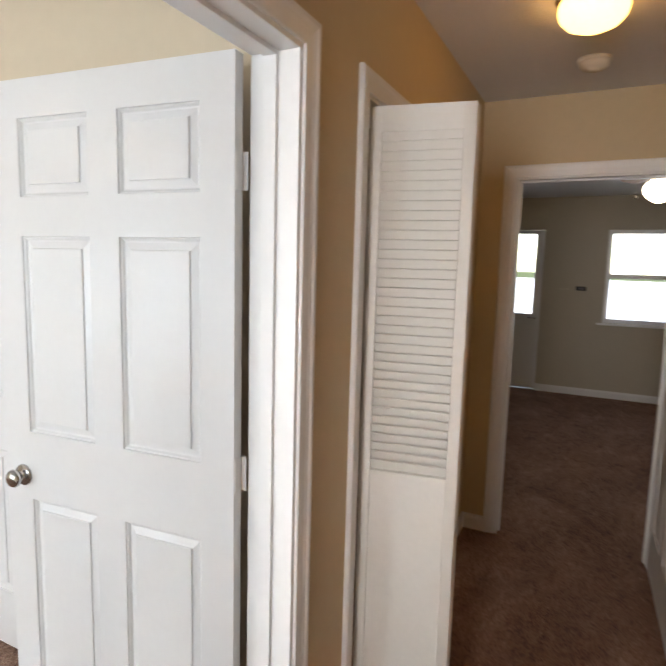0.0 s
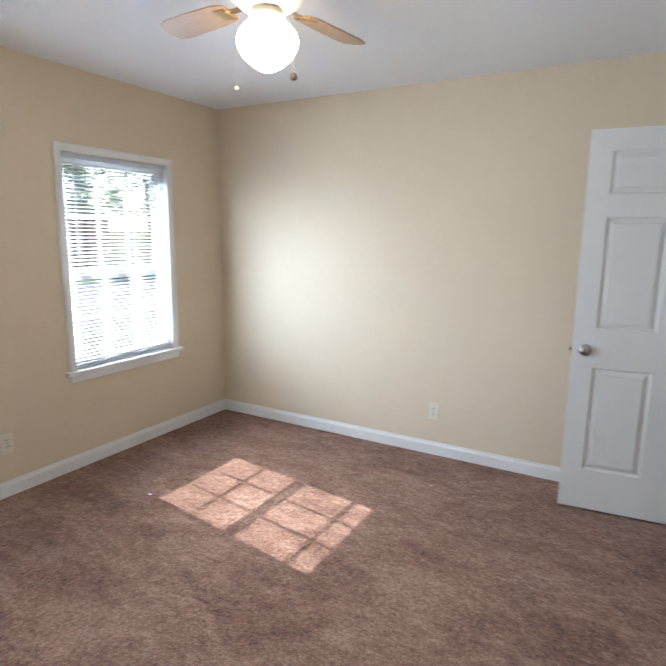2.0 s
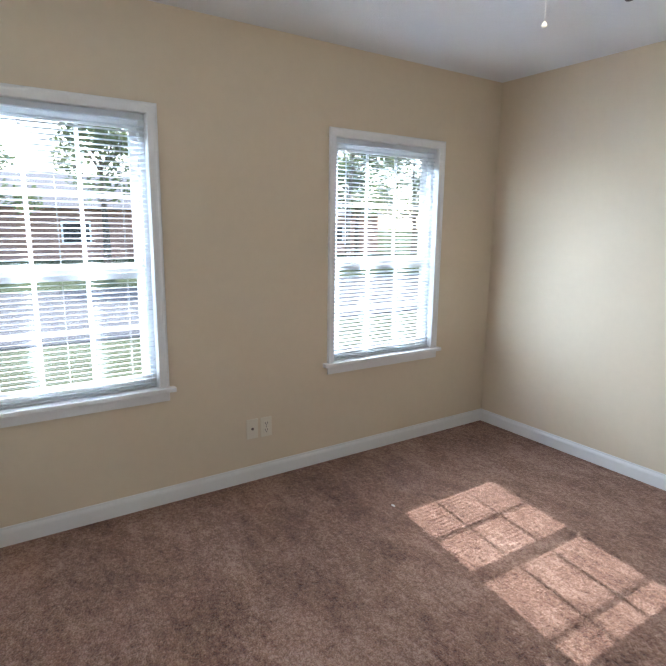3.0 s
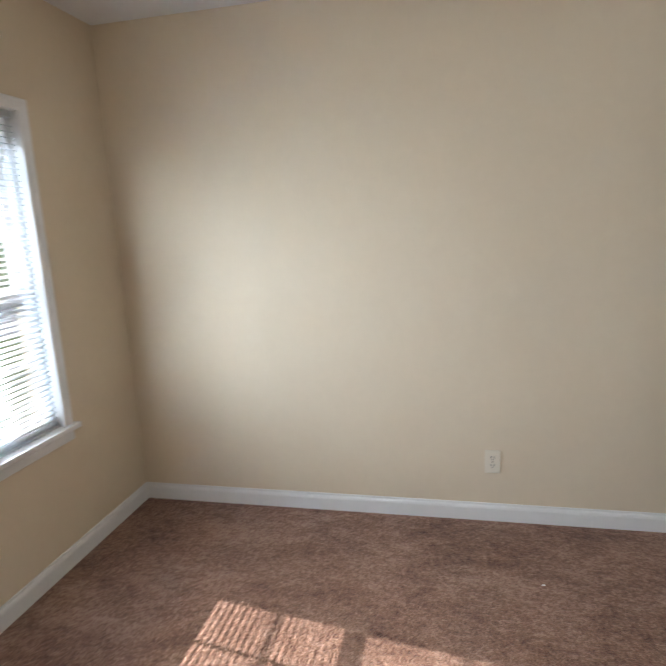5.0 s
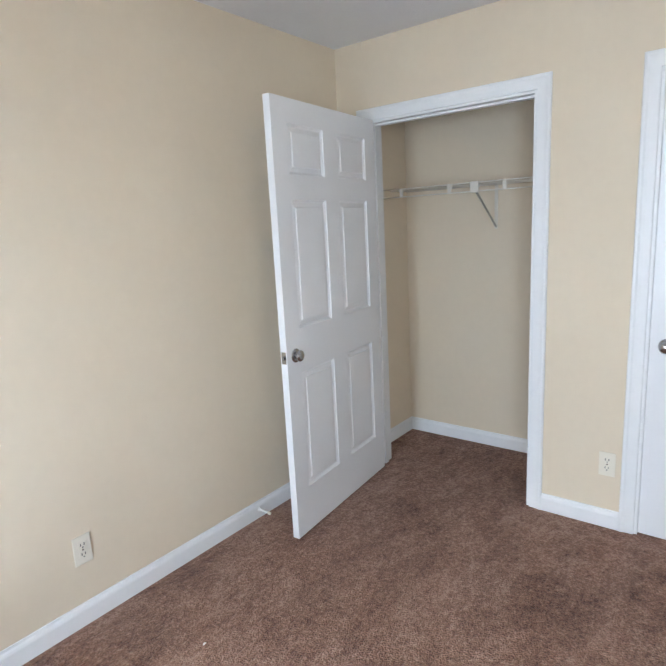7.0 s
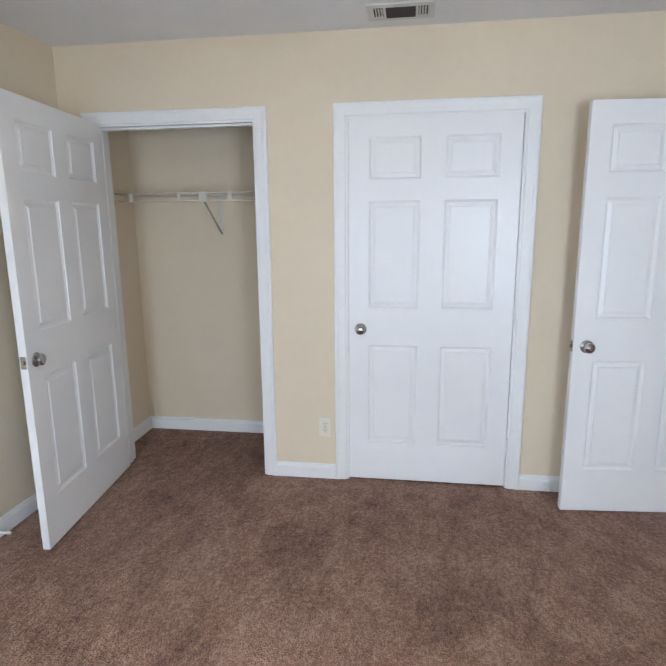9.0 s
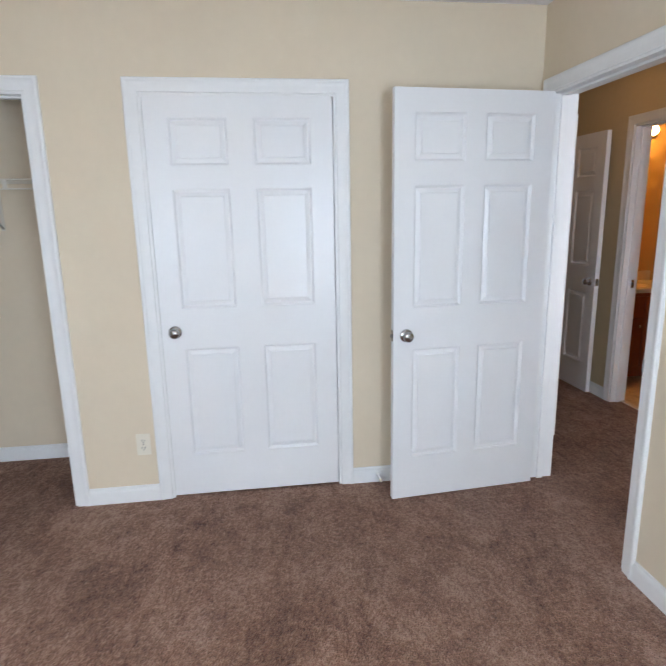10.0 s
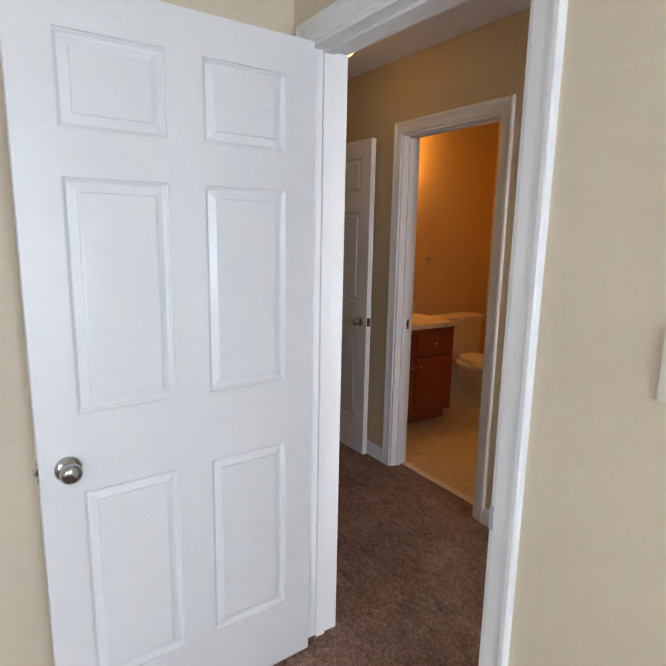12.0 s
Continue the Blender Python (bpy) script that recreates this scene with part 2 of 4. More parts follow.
def lathe(profile, seg=28, bm=None, origin=(0, 0, 0), axis='Z'):
    """Turn a profile of (radius, height) about an axis through origin."""
    bm = bm or bmesh.new()
    rings = []
    for r, h in profile:
        ring = []
        for i in range(seg if r > 1e-6 else 1):
            a = 2 * math.pi * i / seg
            c, s = r * math.cos(a), r * math.sin(a)
            p = {'Z': (c, s, h), 'X': (h, c, s), 'Y': (s, h, c)}[axis]
            ring.append(bm.verts.new(Vector(p) + Vector(origin)))
        rings.append(ring)
    for a, b in zip(rings, rings[1:]):
        for i in range(seg):
            j = (i + 1) % seg
            if len(a) == 1 and len(b) == 1:
                continue
            if len(a) == 1:
                bm.faces.new((a[0], b[i], b[j]))
            elif len(b) == 1:
                bm.faces.new((a[i], a[j], b[0]))
            else:
                bm.faces.new((a[i], a[j], b[j], b[i]))
    return bm


def rod(bm, p, q, r, seg=8):
    p, q = Vector(p), Vector(q)
    d = (q - p)
    rot = d.to_track_quat('Z', 'Y')
    ra = [bm.verts.new(p + rot @ Vector((r * math.cos(2 * math.pi * i / seg), r * math.sin(2 * math.pi * i / seg), 0))) for i in range(seg)]
    rb = [bm.verts.new(v.co + d) for v in ra]
    for i in range(seg):
        j = (i + 1) % seg
        bm.faces.new((ra[i], ra[j], rb[j], rb[i]))
    bm.faces.new(ra[::-1])
    bm.faces.new(rb)
    return bm


def mesh_of(name, bm, material, smooth=False):
    bmesh.ops.recalc_face_normals(bm, faces=bm.faces)
    me = bpy.data.meshes.new(name)
    bm.to_mesh(me)
    bm.free()
    if smooth:
        me.shade_smooth()
    me.materials.append(material)
    return me


def part(name, bm, material, parent=None, label="", smooth=False):
    ob = new(name, mesh_of(name, bm, material, smooth))
    ob.parent = parent
    if label:
        ob["label"] = label
    return ob


def shared(name, me, parent, m=None):
    ob = new(name, me)
    ob.parent = parent
    if m is not None:
        ob.matrix_basis = m
    return ob


def thing(name, m, label, category, group="", kind=""):
    ob = new(name)
    ob.empty_display_size = 0.1
    ob.matrix_basis = m
    return tagged(ob, label, category, group, kind)


def structure(name, bm, material, label, category=""):
    return tagged(part(name, bm, material), label, category or name.split("_")[0], kind="structure")


def wall(name, axis, a0, a1, u0, u1, z0, z1, holes, material, label):
    """A wall a0..a1 thick across axis, from u0 to u1 along it; holes are (u0, u1, z0, z1) and go through."""
    bm = bmesh.new()
    us = sorted({u0, u1, *[h[0] for h in holes], *[h[1] for h in holes]})
    for p, q in zip(us, us[1:]):
        zs, mid = [(z0, z1)], (p + q) / 2
        for h in holes:
            if h[0] < mid < h[1]:
                zs = [(z0, h[2]), (h[3], z1)]
        for b, t in zs:
            if t - b > 1e-4:
                if axis == 'x':
                    add_box(bm, a0, a1, p, q, b, t)
                else:
                    add_box(bm, p, q, a0, a1, b, t)
    bmesh.ops.remove_doubles(bm, verts=bm.verts, dist=1e-5)
    return structure(name, bm, material, label, "wall")


CASE = [(-0.004, 0.0), (-0.004, 0.008), (-0.001, 0.0105), (0.026, 0.0115), (0.038, 0.0135), (0.046, 0.017), (0.056, 0.017), (0.060, 0.013), (0.060, 0.0)]


def casing(name, u0, u1, zt, to_world, label):
    """Mitred three-sided casing round an opening; to_world maps (u, proud, z)."""
    root = thing(name, Matrix.Identity(4), label, "trim", "door casings", "structure")
    for a, b, piece in (((u0, 0), (u0, zt), "casing_leg"), ((u0, zt), (u1, zt), "casing_head"), ((u1, zt), (u1, 0), "casing_leg")):
        bm = bmesh.new()
        ends = []
        for (u, z) in (a, b):
            s = -1 if u == u0 else 1
            ends.append([bm.verts.new(to_world(u + s * o, p, z + (o if z > 0 else 0))) for o, p in CASE])
        for i in range(len(CASE) - 1):
            bm.faces.new((ends[0][i], ends[0][i + 1], ends[1][i + 1], ends[1][i]))
        part(piece, bm, TRIM, root)
    return root


BASE = [(0.0, 0.0), (0.014, 0.0), (0.014, 0.064), (0.011, 0.073), (0.006, 0.080), (0.005, 0.090), (0.0, 0.090)]


def baseboard(u0, u1, to_world, label="white painted wooden baseboard along the carpet"):
    bm = bmesh.new()
    ends = [[bm.verts.new(to_world(u, p, z)) for p, z in BASE] for u in (u0, u1)]
    n = len(BASE)
    for i in range(n):
        j = (i + 1) % n
        bm.faces.new((ends[0][i], ends[0][j], ends[1][j], ends[1][i]))
    for e in ends:
        bm.faces.new(e)
    return structure("baseboard", bm, TRIM, label)


def jamb(name, axis, a0, a1, u0, u1, zt, stop, stop_at):
    """Jamb boards lining an opening, with a stop strip at stop_at across the wall."""
    bm = bmesh.new()
    e = 0.002
    t = 0.018

    def bx(p, q, b0, b1, z0, z1):
        if axis == 'x':
            add_box(bm, b0, b1, p, q, z0, z1, 0.0015)
        else:
            add_box(bm, p, q, b0, b1, z0, z1, 0.0015)
    bx(u0 - t, u0, a0 - e, a1 + e, 0, zt)
    bx(u1, u1 + t, a0 - e, a1 + e, 0, zt)
    bx(u0 - t, u1 + t, a0 - e, a1 + e, zt, zt + t)
    if stop:
        s0, s1 = stop_at
        bx(u0, u0 + 0.011, s0, s1, 0, zt)
        bx(u1 - 0.011, u1, s0, s1, 0, zt)
        bx(u0 + 0.011, u1 - 0.011, s0, s1, zt - 0.011, zt)
    return structure(name, bm, TRIM, "white painted door jamb lining the opening", "door frame")


# ---- six-panel doors ----
ROWS = ((0.23, 0.81), (1.02, 1.60), (1.71, 1.925))
T = 0.035


def panel_mesh(w, h):
    """One moulded raised panel, centred, facing -y."""
    bm = bmesh.new()
    rings = []
    for off, d in ((0.0, 0.0), (0.0015, 0.0050), (0.005, 0.0065), (0.010, 0.0118), (0.014, 0.0125), (0.033, 0.0066), (0.0345, 0.0020), (0.038, 0.0015)):
        x, z = w / 2 - off, h / 2 - off
        rings.append([bm.verts.new((sx * x, d, sz * z)) for sx, sz in ((-1, -1), (1, -1), (1, 1), (-1, 1))])
    for a, b in zip(rings, rings[1:]):
        for i in range(4):
            bm.faces.new((a[i], a[(i + 1) % 4], b[(i + 1) % 4], b[i]))
    bm.faces.new(rings[-1])
    return bm


def knob_bm(side, squash):
    s = -squash if side == 'front' else squash
    pr = [(0.0, 0.0), (0.033, 0.0), (0.033, 0.003), (0.030, 0.007), (0.018, 0.009), (0.0125, 0.012), (0.0115, 0.018), (0.016, 0.022), (0.023, 0.026), (0.0270, 0.033), (0.0270, 0.039), (0.0225, 0.046), (0.012, 0.0505), (0.0, 0.0515)]
    return [(r, s * h) for r, h in pr]


def six_panel_door(name, m, w, label, knobs=("front", "back"), pin="back", knob_z=0.90, height=2.03, squash=1.0):
    """A leaf in its own frame: x from 0 (latch edge) to w (hinge edge), front face at y = 0, back at y = T."""
    root = thing(name, m, label, "door", "six-panel doors", "structure")
    st = 0.108 if w > 0.85 else 0.098
    mid = 0.125 if w > 0.85 else 0.10
    pw = (w - 2 * st - mid) / 2
    cols = ((st, st + pw), (st + pw + mid, w - st))
    bm = bmesh.new()
    xs = [0, cols[0][0], cols[0][1], cols[1][0], cols[1][1], w]
    zs = [0.0, *[z for r in ROWS for z in r], height]
    for y in (0.0, T):
        grid = [[bm.verts.new((x, y, z)) for z in zs] for x in xs]
        for i in range(5):
            for j in range(len(zs) - 1):
                if i in (1, 3) and j in (1, 3, 5):
                    continue
                bm.faces.new((grid[i][j], grid[i + 1][j], grid[i + 1][j + 1], grid[i][j + 1]))
    for (p, q) in (((0, 0), (w, 0)), ((0, height), (w, height)), ((0, 0), (0, height)), ((w, 0), (w, height))):
        bm.faces.new([bm.verts.new(c) for c in ((p[0], 0, p[1]), (q[0], 0, q[1]), (q[0], T, q[1]), (p[0], T, p[1]))])
    bmesh.ops.remove_doubles(bm, verts=bm.verts, dist=1e-5)
    part("leaf", bm, DOOR, root)
    for (z0, z1) in ROWS:
        me = mesh_of("panel", panel_mesh(pw, z1 - z0), DOOR)
        for (x0, x1) in cols:
            c = ((x0 + x1) / 2, (z0 + z1) / 2)
            shared("panel", me, root, pose(c[0], 0, c[1]))
            shared("panel", me, root, pose(c[0], T, c[1], 0, 0, 180))
    for k in knobs:
        y = -0.0005 if k == "front" else T + 0.0005
        part("door_knob", lathe(knob_bm(k, squash), 32, origin=(0.066, y, knob_z), axis='Y'), NICKEL, root, "round brushed-nickel door knob", True)
    plate = part("latch_plate", box(-0.0015, 0.001, 0.005, T - 0.005, knob_z - 0.028, knob_z + 0.028, bevel=0.0005), NICKEL, root, "nickel latch plate in the door edge")
    part("latch_bolt", box(-0.011, -0.0015, 0.012, T - 0.012, knob_z - 0.008, knob_z + 0.008, bevel=0.002), NICKEL, plate)
    for z in (0.24, 1.0, 1.76):
        py = -0.0095 if pin == "front" else T + 0.004
        hg = part("hinge", rod(bmesh.new(), (w + 0.004, py, z - 0.045), (w + 0.004, py, z + 0.045), 0.0055, 10), TRIM, root, "painted butt hinge")
        part("hinge_leaf", box(w + 0.0002, w + 0.0022, 0.004, T - 0.001, z - 0.045, z + 0.045), TRIM, hg)
        if pin == "back":
            part("hinge_leaf", box(w + 0.005, w + 0.016, T - 0.0022, T - 0.0002, z - 0.045, z + 0.045), TRIM, hg)
    return root


# ---- structure: bedroom, closets, hall, bath, living room ----
CH = 2.46
W, D = 3.67, 3.60
HN, HS = -0.13, -1.205
BN = -1.325
EX0, EX1 = 1.94, 2.06
LX = 6.2
WZ0, WZ1 = 0.635, 1.975
WIN = ((0.325, 1.145), (2.21, 3.03))

wall("wall_west", 'x', -W - 0.15, -W, HN, D + 0.15, -0.25, CH + 0.25, [(a, b, WZ0, WZ1) for a, b in WIN], WALL, "cream painted wall with two blinded windows")
wall("wall_north", 'y', D, D + 0.15, -W, LX + 0.15, -0.25, CH + 0.25, [], WALL, "plain cream painted bedroom wall")
wall("wall_east", 'x', 0.0, 0.12, 0.0, D, 0, CH, [(1.05, 1.98, 0, 2.05), (2.46, 3.40, 0, 2.05)], WALL, "cream painted wall with a closet opening and a closed door")
wall("wall_south", 'y', -0.065, 0.0, -W, EX0, 0, CH, [(-0.945, -0.097, 0, 2.05), (0.28, 0.95, 0, 2.05)], WALL, "cream painted wall beside the bedroom entry")
wall("wall_hall_north", 'y', HN, -0.065, -W, EX0, 0, CH, [(-0.945, -0.097, 0, 2.05), (0.28, 0.95, 0, 2.05)], HALLP, "hallway wall with a linen closet, toned tan for lamplight")
wall("wall_hall_south", 'y', BN + 0.06, HS, -W, EX0, 0, CH, [(0.195, 0.945, 0, 2.05)], HALLP, "hallway wall with the bathroom doorway, toned tan for lamplight")
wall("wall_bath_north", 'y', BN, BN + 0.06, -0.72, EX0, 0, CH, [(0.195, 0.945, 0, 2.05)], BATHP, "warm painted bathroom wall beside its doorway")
# unseen end wall, pierced by a window added only for its light
wall("wall_hall_west", 'x', -W - 0.15, -W, BN, HN, -0.25, CH + 0.25, [(-0.87, -0.21, 0.7, 2.0)], HALLP, "unseen end wall of the hallway with an added window")
wall("wall_hall_east", 'x', EX0 - 0.004, EX0 + 0.06, HS, HN, 0, CH, [(-1.125, -0.32, 0, 2.05)], HALLP, "end wall with a cased doorway, toned tan for lamplight")
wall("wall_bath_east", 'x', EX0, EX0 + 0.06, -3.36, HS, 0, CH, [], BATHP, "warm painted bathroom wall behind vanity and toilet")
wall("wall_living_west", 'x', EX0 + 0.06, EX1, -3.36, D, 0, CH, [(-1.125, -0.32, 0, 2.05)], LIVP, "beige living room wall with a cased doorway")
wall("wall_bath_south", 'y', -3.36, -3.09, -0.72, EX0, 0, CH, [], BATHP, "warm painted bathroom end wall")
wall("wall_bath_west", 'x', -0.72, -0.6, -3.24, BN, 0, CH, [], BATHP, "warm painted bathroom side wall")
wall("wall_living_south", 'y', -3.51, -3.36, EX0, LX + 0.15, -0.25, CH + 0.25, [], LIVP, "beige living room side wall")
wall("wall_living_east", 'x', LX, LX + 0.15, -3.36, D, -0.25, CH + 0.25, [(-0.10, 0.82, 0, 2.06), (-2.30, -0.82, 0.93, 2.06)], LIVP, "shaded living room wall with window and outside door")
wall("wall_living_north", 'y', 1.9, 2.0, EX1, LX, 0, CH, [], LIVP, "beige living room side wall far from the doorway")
# closets
wall("wall_closet_back", 'x', 0.65, 0.75, 2.3, D, 0, CH, [], WALL, "cream painted back wall of the closet")
wall("wall_closet_left", 'y', 3.535, D, 0.12, 0.65, 0, CH, [], WALL, "cream painted closet side wall")
wall("wall_closet_right", 'y', 2.25, 2.3, 0.12, 0.75, 0, CH, [], WALL, "cream painted closet side wall beyond the opening")
wall("wall_linen_back", 'y', 0.6, 0.7, 0.12, EX0, 0, CH, [], HALLP, "back wall of the hall linen closet, toned tan for lamplight")
# floors and ceilings
structure("floor", box(-W - 0.02, EX0 + 0.06, BN + 0.005, D + 0.02, -0.2, 0), CARPET, "brown cut-pile carpet with footprints and mottling", "carpet")
structure("floor_bath", box(-0.7, EX0 + 0.03, -3.3, BN + 0.005, -0.2, -0.004), VINYL, "beige patterned sheet vinyl bathroom floor", "vinyl floor")
structure("floor_living", box(EX0 + 0.06, LX + 0.02, -3.4, 2.0, -0.2, 0), CARPET, "dark brown living room carpet", "carpet")
structure("ceiling", box(-W - 0.02, 0.70, -0.06, D + 0.02, CH, CH + 0.2), CEIL, "flat white textured bedroom ceiling", "ceiling")
structure("ceiling_hall", box(-W - 0.02, EX0 + 0.06, -3.4, -0.06, CH, CH + 0.2), CEIL, "white hallway ceiling in warm lamplight", "ceiling")
structure("ceiling_linen", box(0.70, EX0 + 0.06, -0.06, 0.75, CH, CH + 0.2), CEIL, "white closet ceiling", "ceiling")
structure("ceiling_living", box(EX0 + 0.06, LX + 0.02, -3.4, 2.1, CH, CH + 0.2), CEIL, "white living room ceiling in shade", "ceiling")
# added above the ceilings, out of view, to keep sky light out
structure("roof", box(-W - 0.5, LX + 0.5, -3.9, D + 0.5, CH + 0.26, CH + 0.5), ROOF, "unseen roof slab added over the rooms to block the sky", "roof")
# added out of view; its depth keeps sun off the upper glass
structure("eave", box(-W - 0.95, -W - 0.15, -0.6, D + 0.6, CH, CH + 0.25), SIDING, "unseen deep eave added to cut the sun patches short", "eave")
structure("threshold", box(0.20, 0.94, BN - 0.012, BN + 0.03, -0.01, 0.006, bevel=0.003), ALARM, "narrow dull strip between carpet and vinyl", "threshold")

# casings, jambs
EW = lambda u, p, z: (-p, u, z)
casing("trim", 1.05, 1.98, 2.05, EW, "white colonial casing round the closed door")
casing("trim", 2.46, 3.40, 2.05, EW, "white colonial casing round the open closet")
casing("trim", -0.945, -0.097, 2.05, lambda u, p, z: (u, p, z), "white colonial casing on the bedroom side of the entry")
casing("trim", -0.945, -0.097, 2.05, lambda u, p, z: (u, HN - p, z), "white colonial casing on the hall side of the entry")
casing("trim", 0.28, 0.95, 2.05, lambda u, p, z: (u, HN - p, z), "white casing round the hall linen closet")
casing("trim", 0.195, 0.945, 2.05, lambda u, p, z: (u, HS + p, z), "white casing round the bathroom doorway")
casing("trim", -1.125, -0.32, 2.05, lambda u, p, z: (EX0 - 0.004 - p, u, z), "white casing round the living room doorway")
jamb("door_frame_1", 'x', 0, 0.12, 1.068, 1.962, 2.034, False, None)
jamb("door_frame_2", 'x', 0, 0.12, 2.478, 3.382, 2.034, True, (0.04, 0.075))
jamb("door_frame_3", 'y', HN, 0, -0.927, -0.115, 2.034, True, (-0.075, -0.04))
jamb("door_frame_4", 'y', BN, HS, 0.213, 0.927, 2.034, True, (-1.275, -1.245))
jamb("door_frame_5", 'x', EX0 - 0.004, EX1, -1.107, -0.338, 2.034, True, (1.98, 2.01))
jamb("door_frame_6", 'y', HN, 0, 0.298, 0.932, 2.034, False, None)

# baseboards
N = lambda u, p, z: (u, D - p, z)
Wb = lambda u, p, z: (-W + p, u, z)
S = lambda u, p, z: (u, p, z)
HNb = lambda u, p, z: (u, HN - p, z)
HSb = lambda u, p, z: (u, HS + p, z)
baseboard(-W, 0, N)
baseboard(0, D, Wb)
baseboard(-W, -1.005, S)
baseboard(0.0, 0.99, EW)
baseboard(2.04, 2.40, EW)
baseboard(3.46, D, EW)
baseboard(0.12, 0.65, lambda u, p, z: (u, 3.535 - p, z))
baseboard(2.3, 3.535, lambda u, p, z: (0.65 - p, u, z))
baseboard(-W, -1.005, HNb)
baseboard(-0.037, 0.22, HNb)
baseboard(1.01, 1.93, HNb)
baseboard(1.005, 1.93, HSb)
baseboard(-W, 0.135, HSb)
baseboard(-0.26, HN, lambda u, p, z: (EX0 - 0.004 - p, u, z))
baseboard(-3.36, -0.10, lambda u, p, z: (LX - p, u, z), "white baseboard in the shaded living room")
baseboard(0.9, 1.9, lambda u, p, z: (LX - p, u, z), "white baseboard in the shaded living room")

# ---- doors ----


def leaf_pose(latch, hinge, z=0.012):
    """Front face along the line from latch to hinge, as seen with the latch at the left."""
    d = Vector(hinge) - Vector(latch)
    return pose(latch[0], latch[1], z, 0, 0, math.degrees(math.atan2(d.y, d.x)))


six_panel_door("door_1", leaf_pose((0.001, 1.960), (0.001, 1.070)), 0.888, "closed white six-panel door in the bedroom wall", ("front",), "front")
six_panel_door("door_2", leaf_pose((-0.916, 3.262), (-0.016, 3.346)), 0.904, "open white six-panel closet door standing into the room", squash=0.72)
six_panel_door("door_3", leaf_pose((-0.224, 0.818), (-0.160, 0.012), 0.006), 0.806, "open white six-panel bedroom entry door beside the corner", knob_z=0.882)
six_panel_door("door_4", leaf_pose((1.150, -1.170), (1.928, -1.147)), 0.778, "open white six-panel door folded back along the hallway", ("back",), "front")

# strike plates in the jambs


def strike(m, label):
    root = tagged(part("strike_plate", box(-0.015, 0.015, -0.0015, 0.0, -0.03, 0.03, bevel=0.0006), NICKEL), label, "strike plate", "strike plates")
    root.matrix_basis = m
    part("latch_hole", box(-0.007, 0.007, -0.0018, -0.0016, -0.012, 0.012), DARK, root)
    return root


entry_strike = strike(pose(-0.9268, -0.018, 0.892, 0, 0, 90), "nickel strike plate in the bedroom entry jamb")
part("strike_lip", box(0.0203, 0.0228, -0.0008, 0.0125, -0.026, 0.026, bevel=0.0008), NICKEL, entry_strike)
strike(pose(0.9268, -1.288, 0.925, 0, 0, -90), "dark strike plate in the bathroom jamb")
strike(pose(0.02, 2.4782, 0.925, 0, 0, 180), "nickel strike plate in the closet jamb")

# bifold louvred closet door


def bifold_panel(m, w, label, parent):
    root = part("bifold_panel", box(0, 0.035, 0, 0.028, 0, 2.0, bevel=0.002), LOUV, parent, label)
    root.matrix_basis = m
    part("stile", box(w - 0.035, w, 0, 0.028, 0, 2.0, bevel=0.002), LOUV, root)
    for z0, z1 in ((0, 0.10), (0.835, 0.875), (1.925, 2.0)):
        part("rail", box(0.035, w - 0.035, 0.001, 0.027, z0, z1), LOUV, root)
    part("lower_panel", box(0.035, w - 0.035, 0.006, 0.022, 0.10, 0.835, bevel=0.003), LOUV, root)
    me = mesh_of("louver", box(0.036, w - 0.036, -0.003, 0.003, -0.0225, 0.0225, bevel=0.0012), LOUV)
    n = 36
    for i in range(n):
        shared("louver", me, root, pose(0, 0.014, 0.893 + 1.015 * i / (n - 1), 32))
    return root


bifold = thing("bifold_door", Matrix.Identity(4), "white louvred bifold closet door folded open into the hall", "closet door")
dv = Vector((0.376, -0.432)) - Vector((0.325, -0.125))
bifold_panel(pose(0.325, -0.125, 0.02, 0, 0, math.degrees(math.atan2(dv.y, dv.x))), dv.length, "louvred panel with solid lower half", bifold)
bifold_panel(pose(0.418, -0.432, 0.02, 0, 0, math.degrees(math.atan2(0.307, 0.06))), dv.length, "second louvred panel folded behind", bifold)

# ---- windows and blinds ----


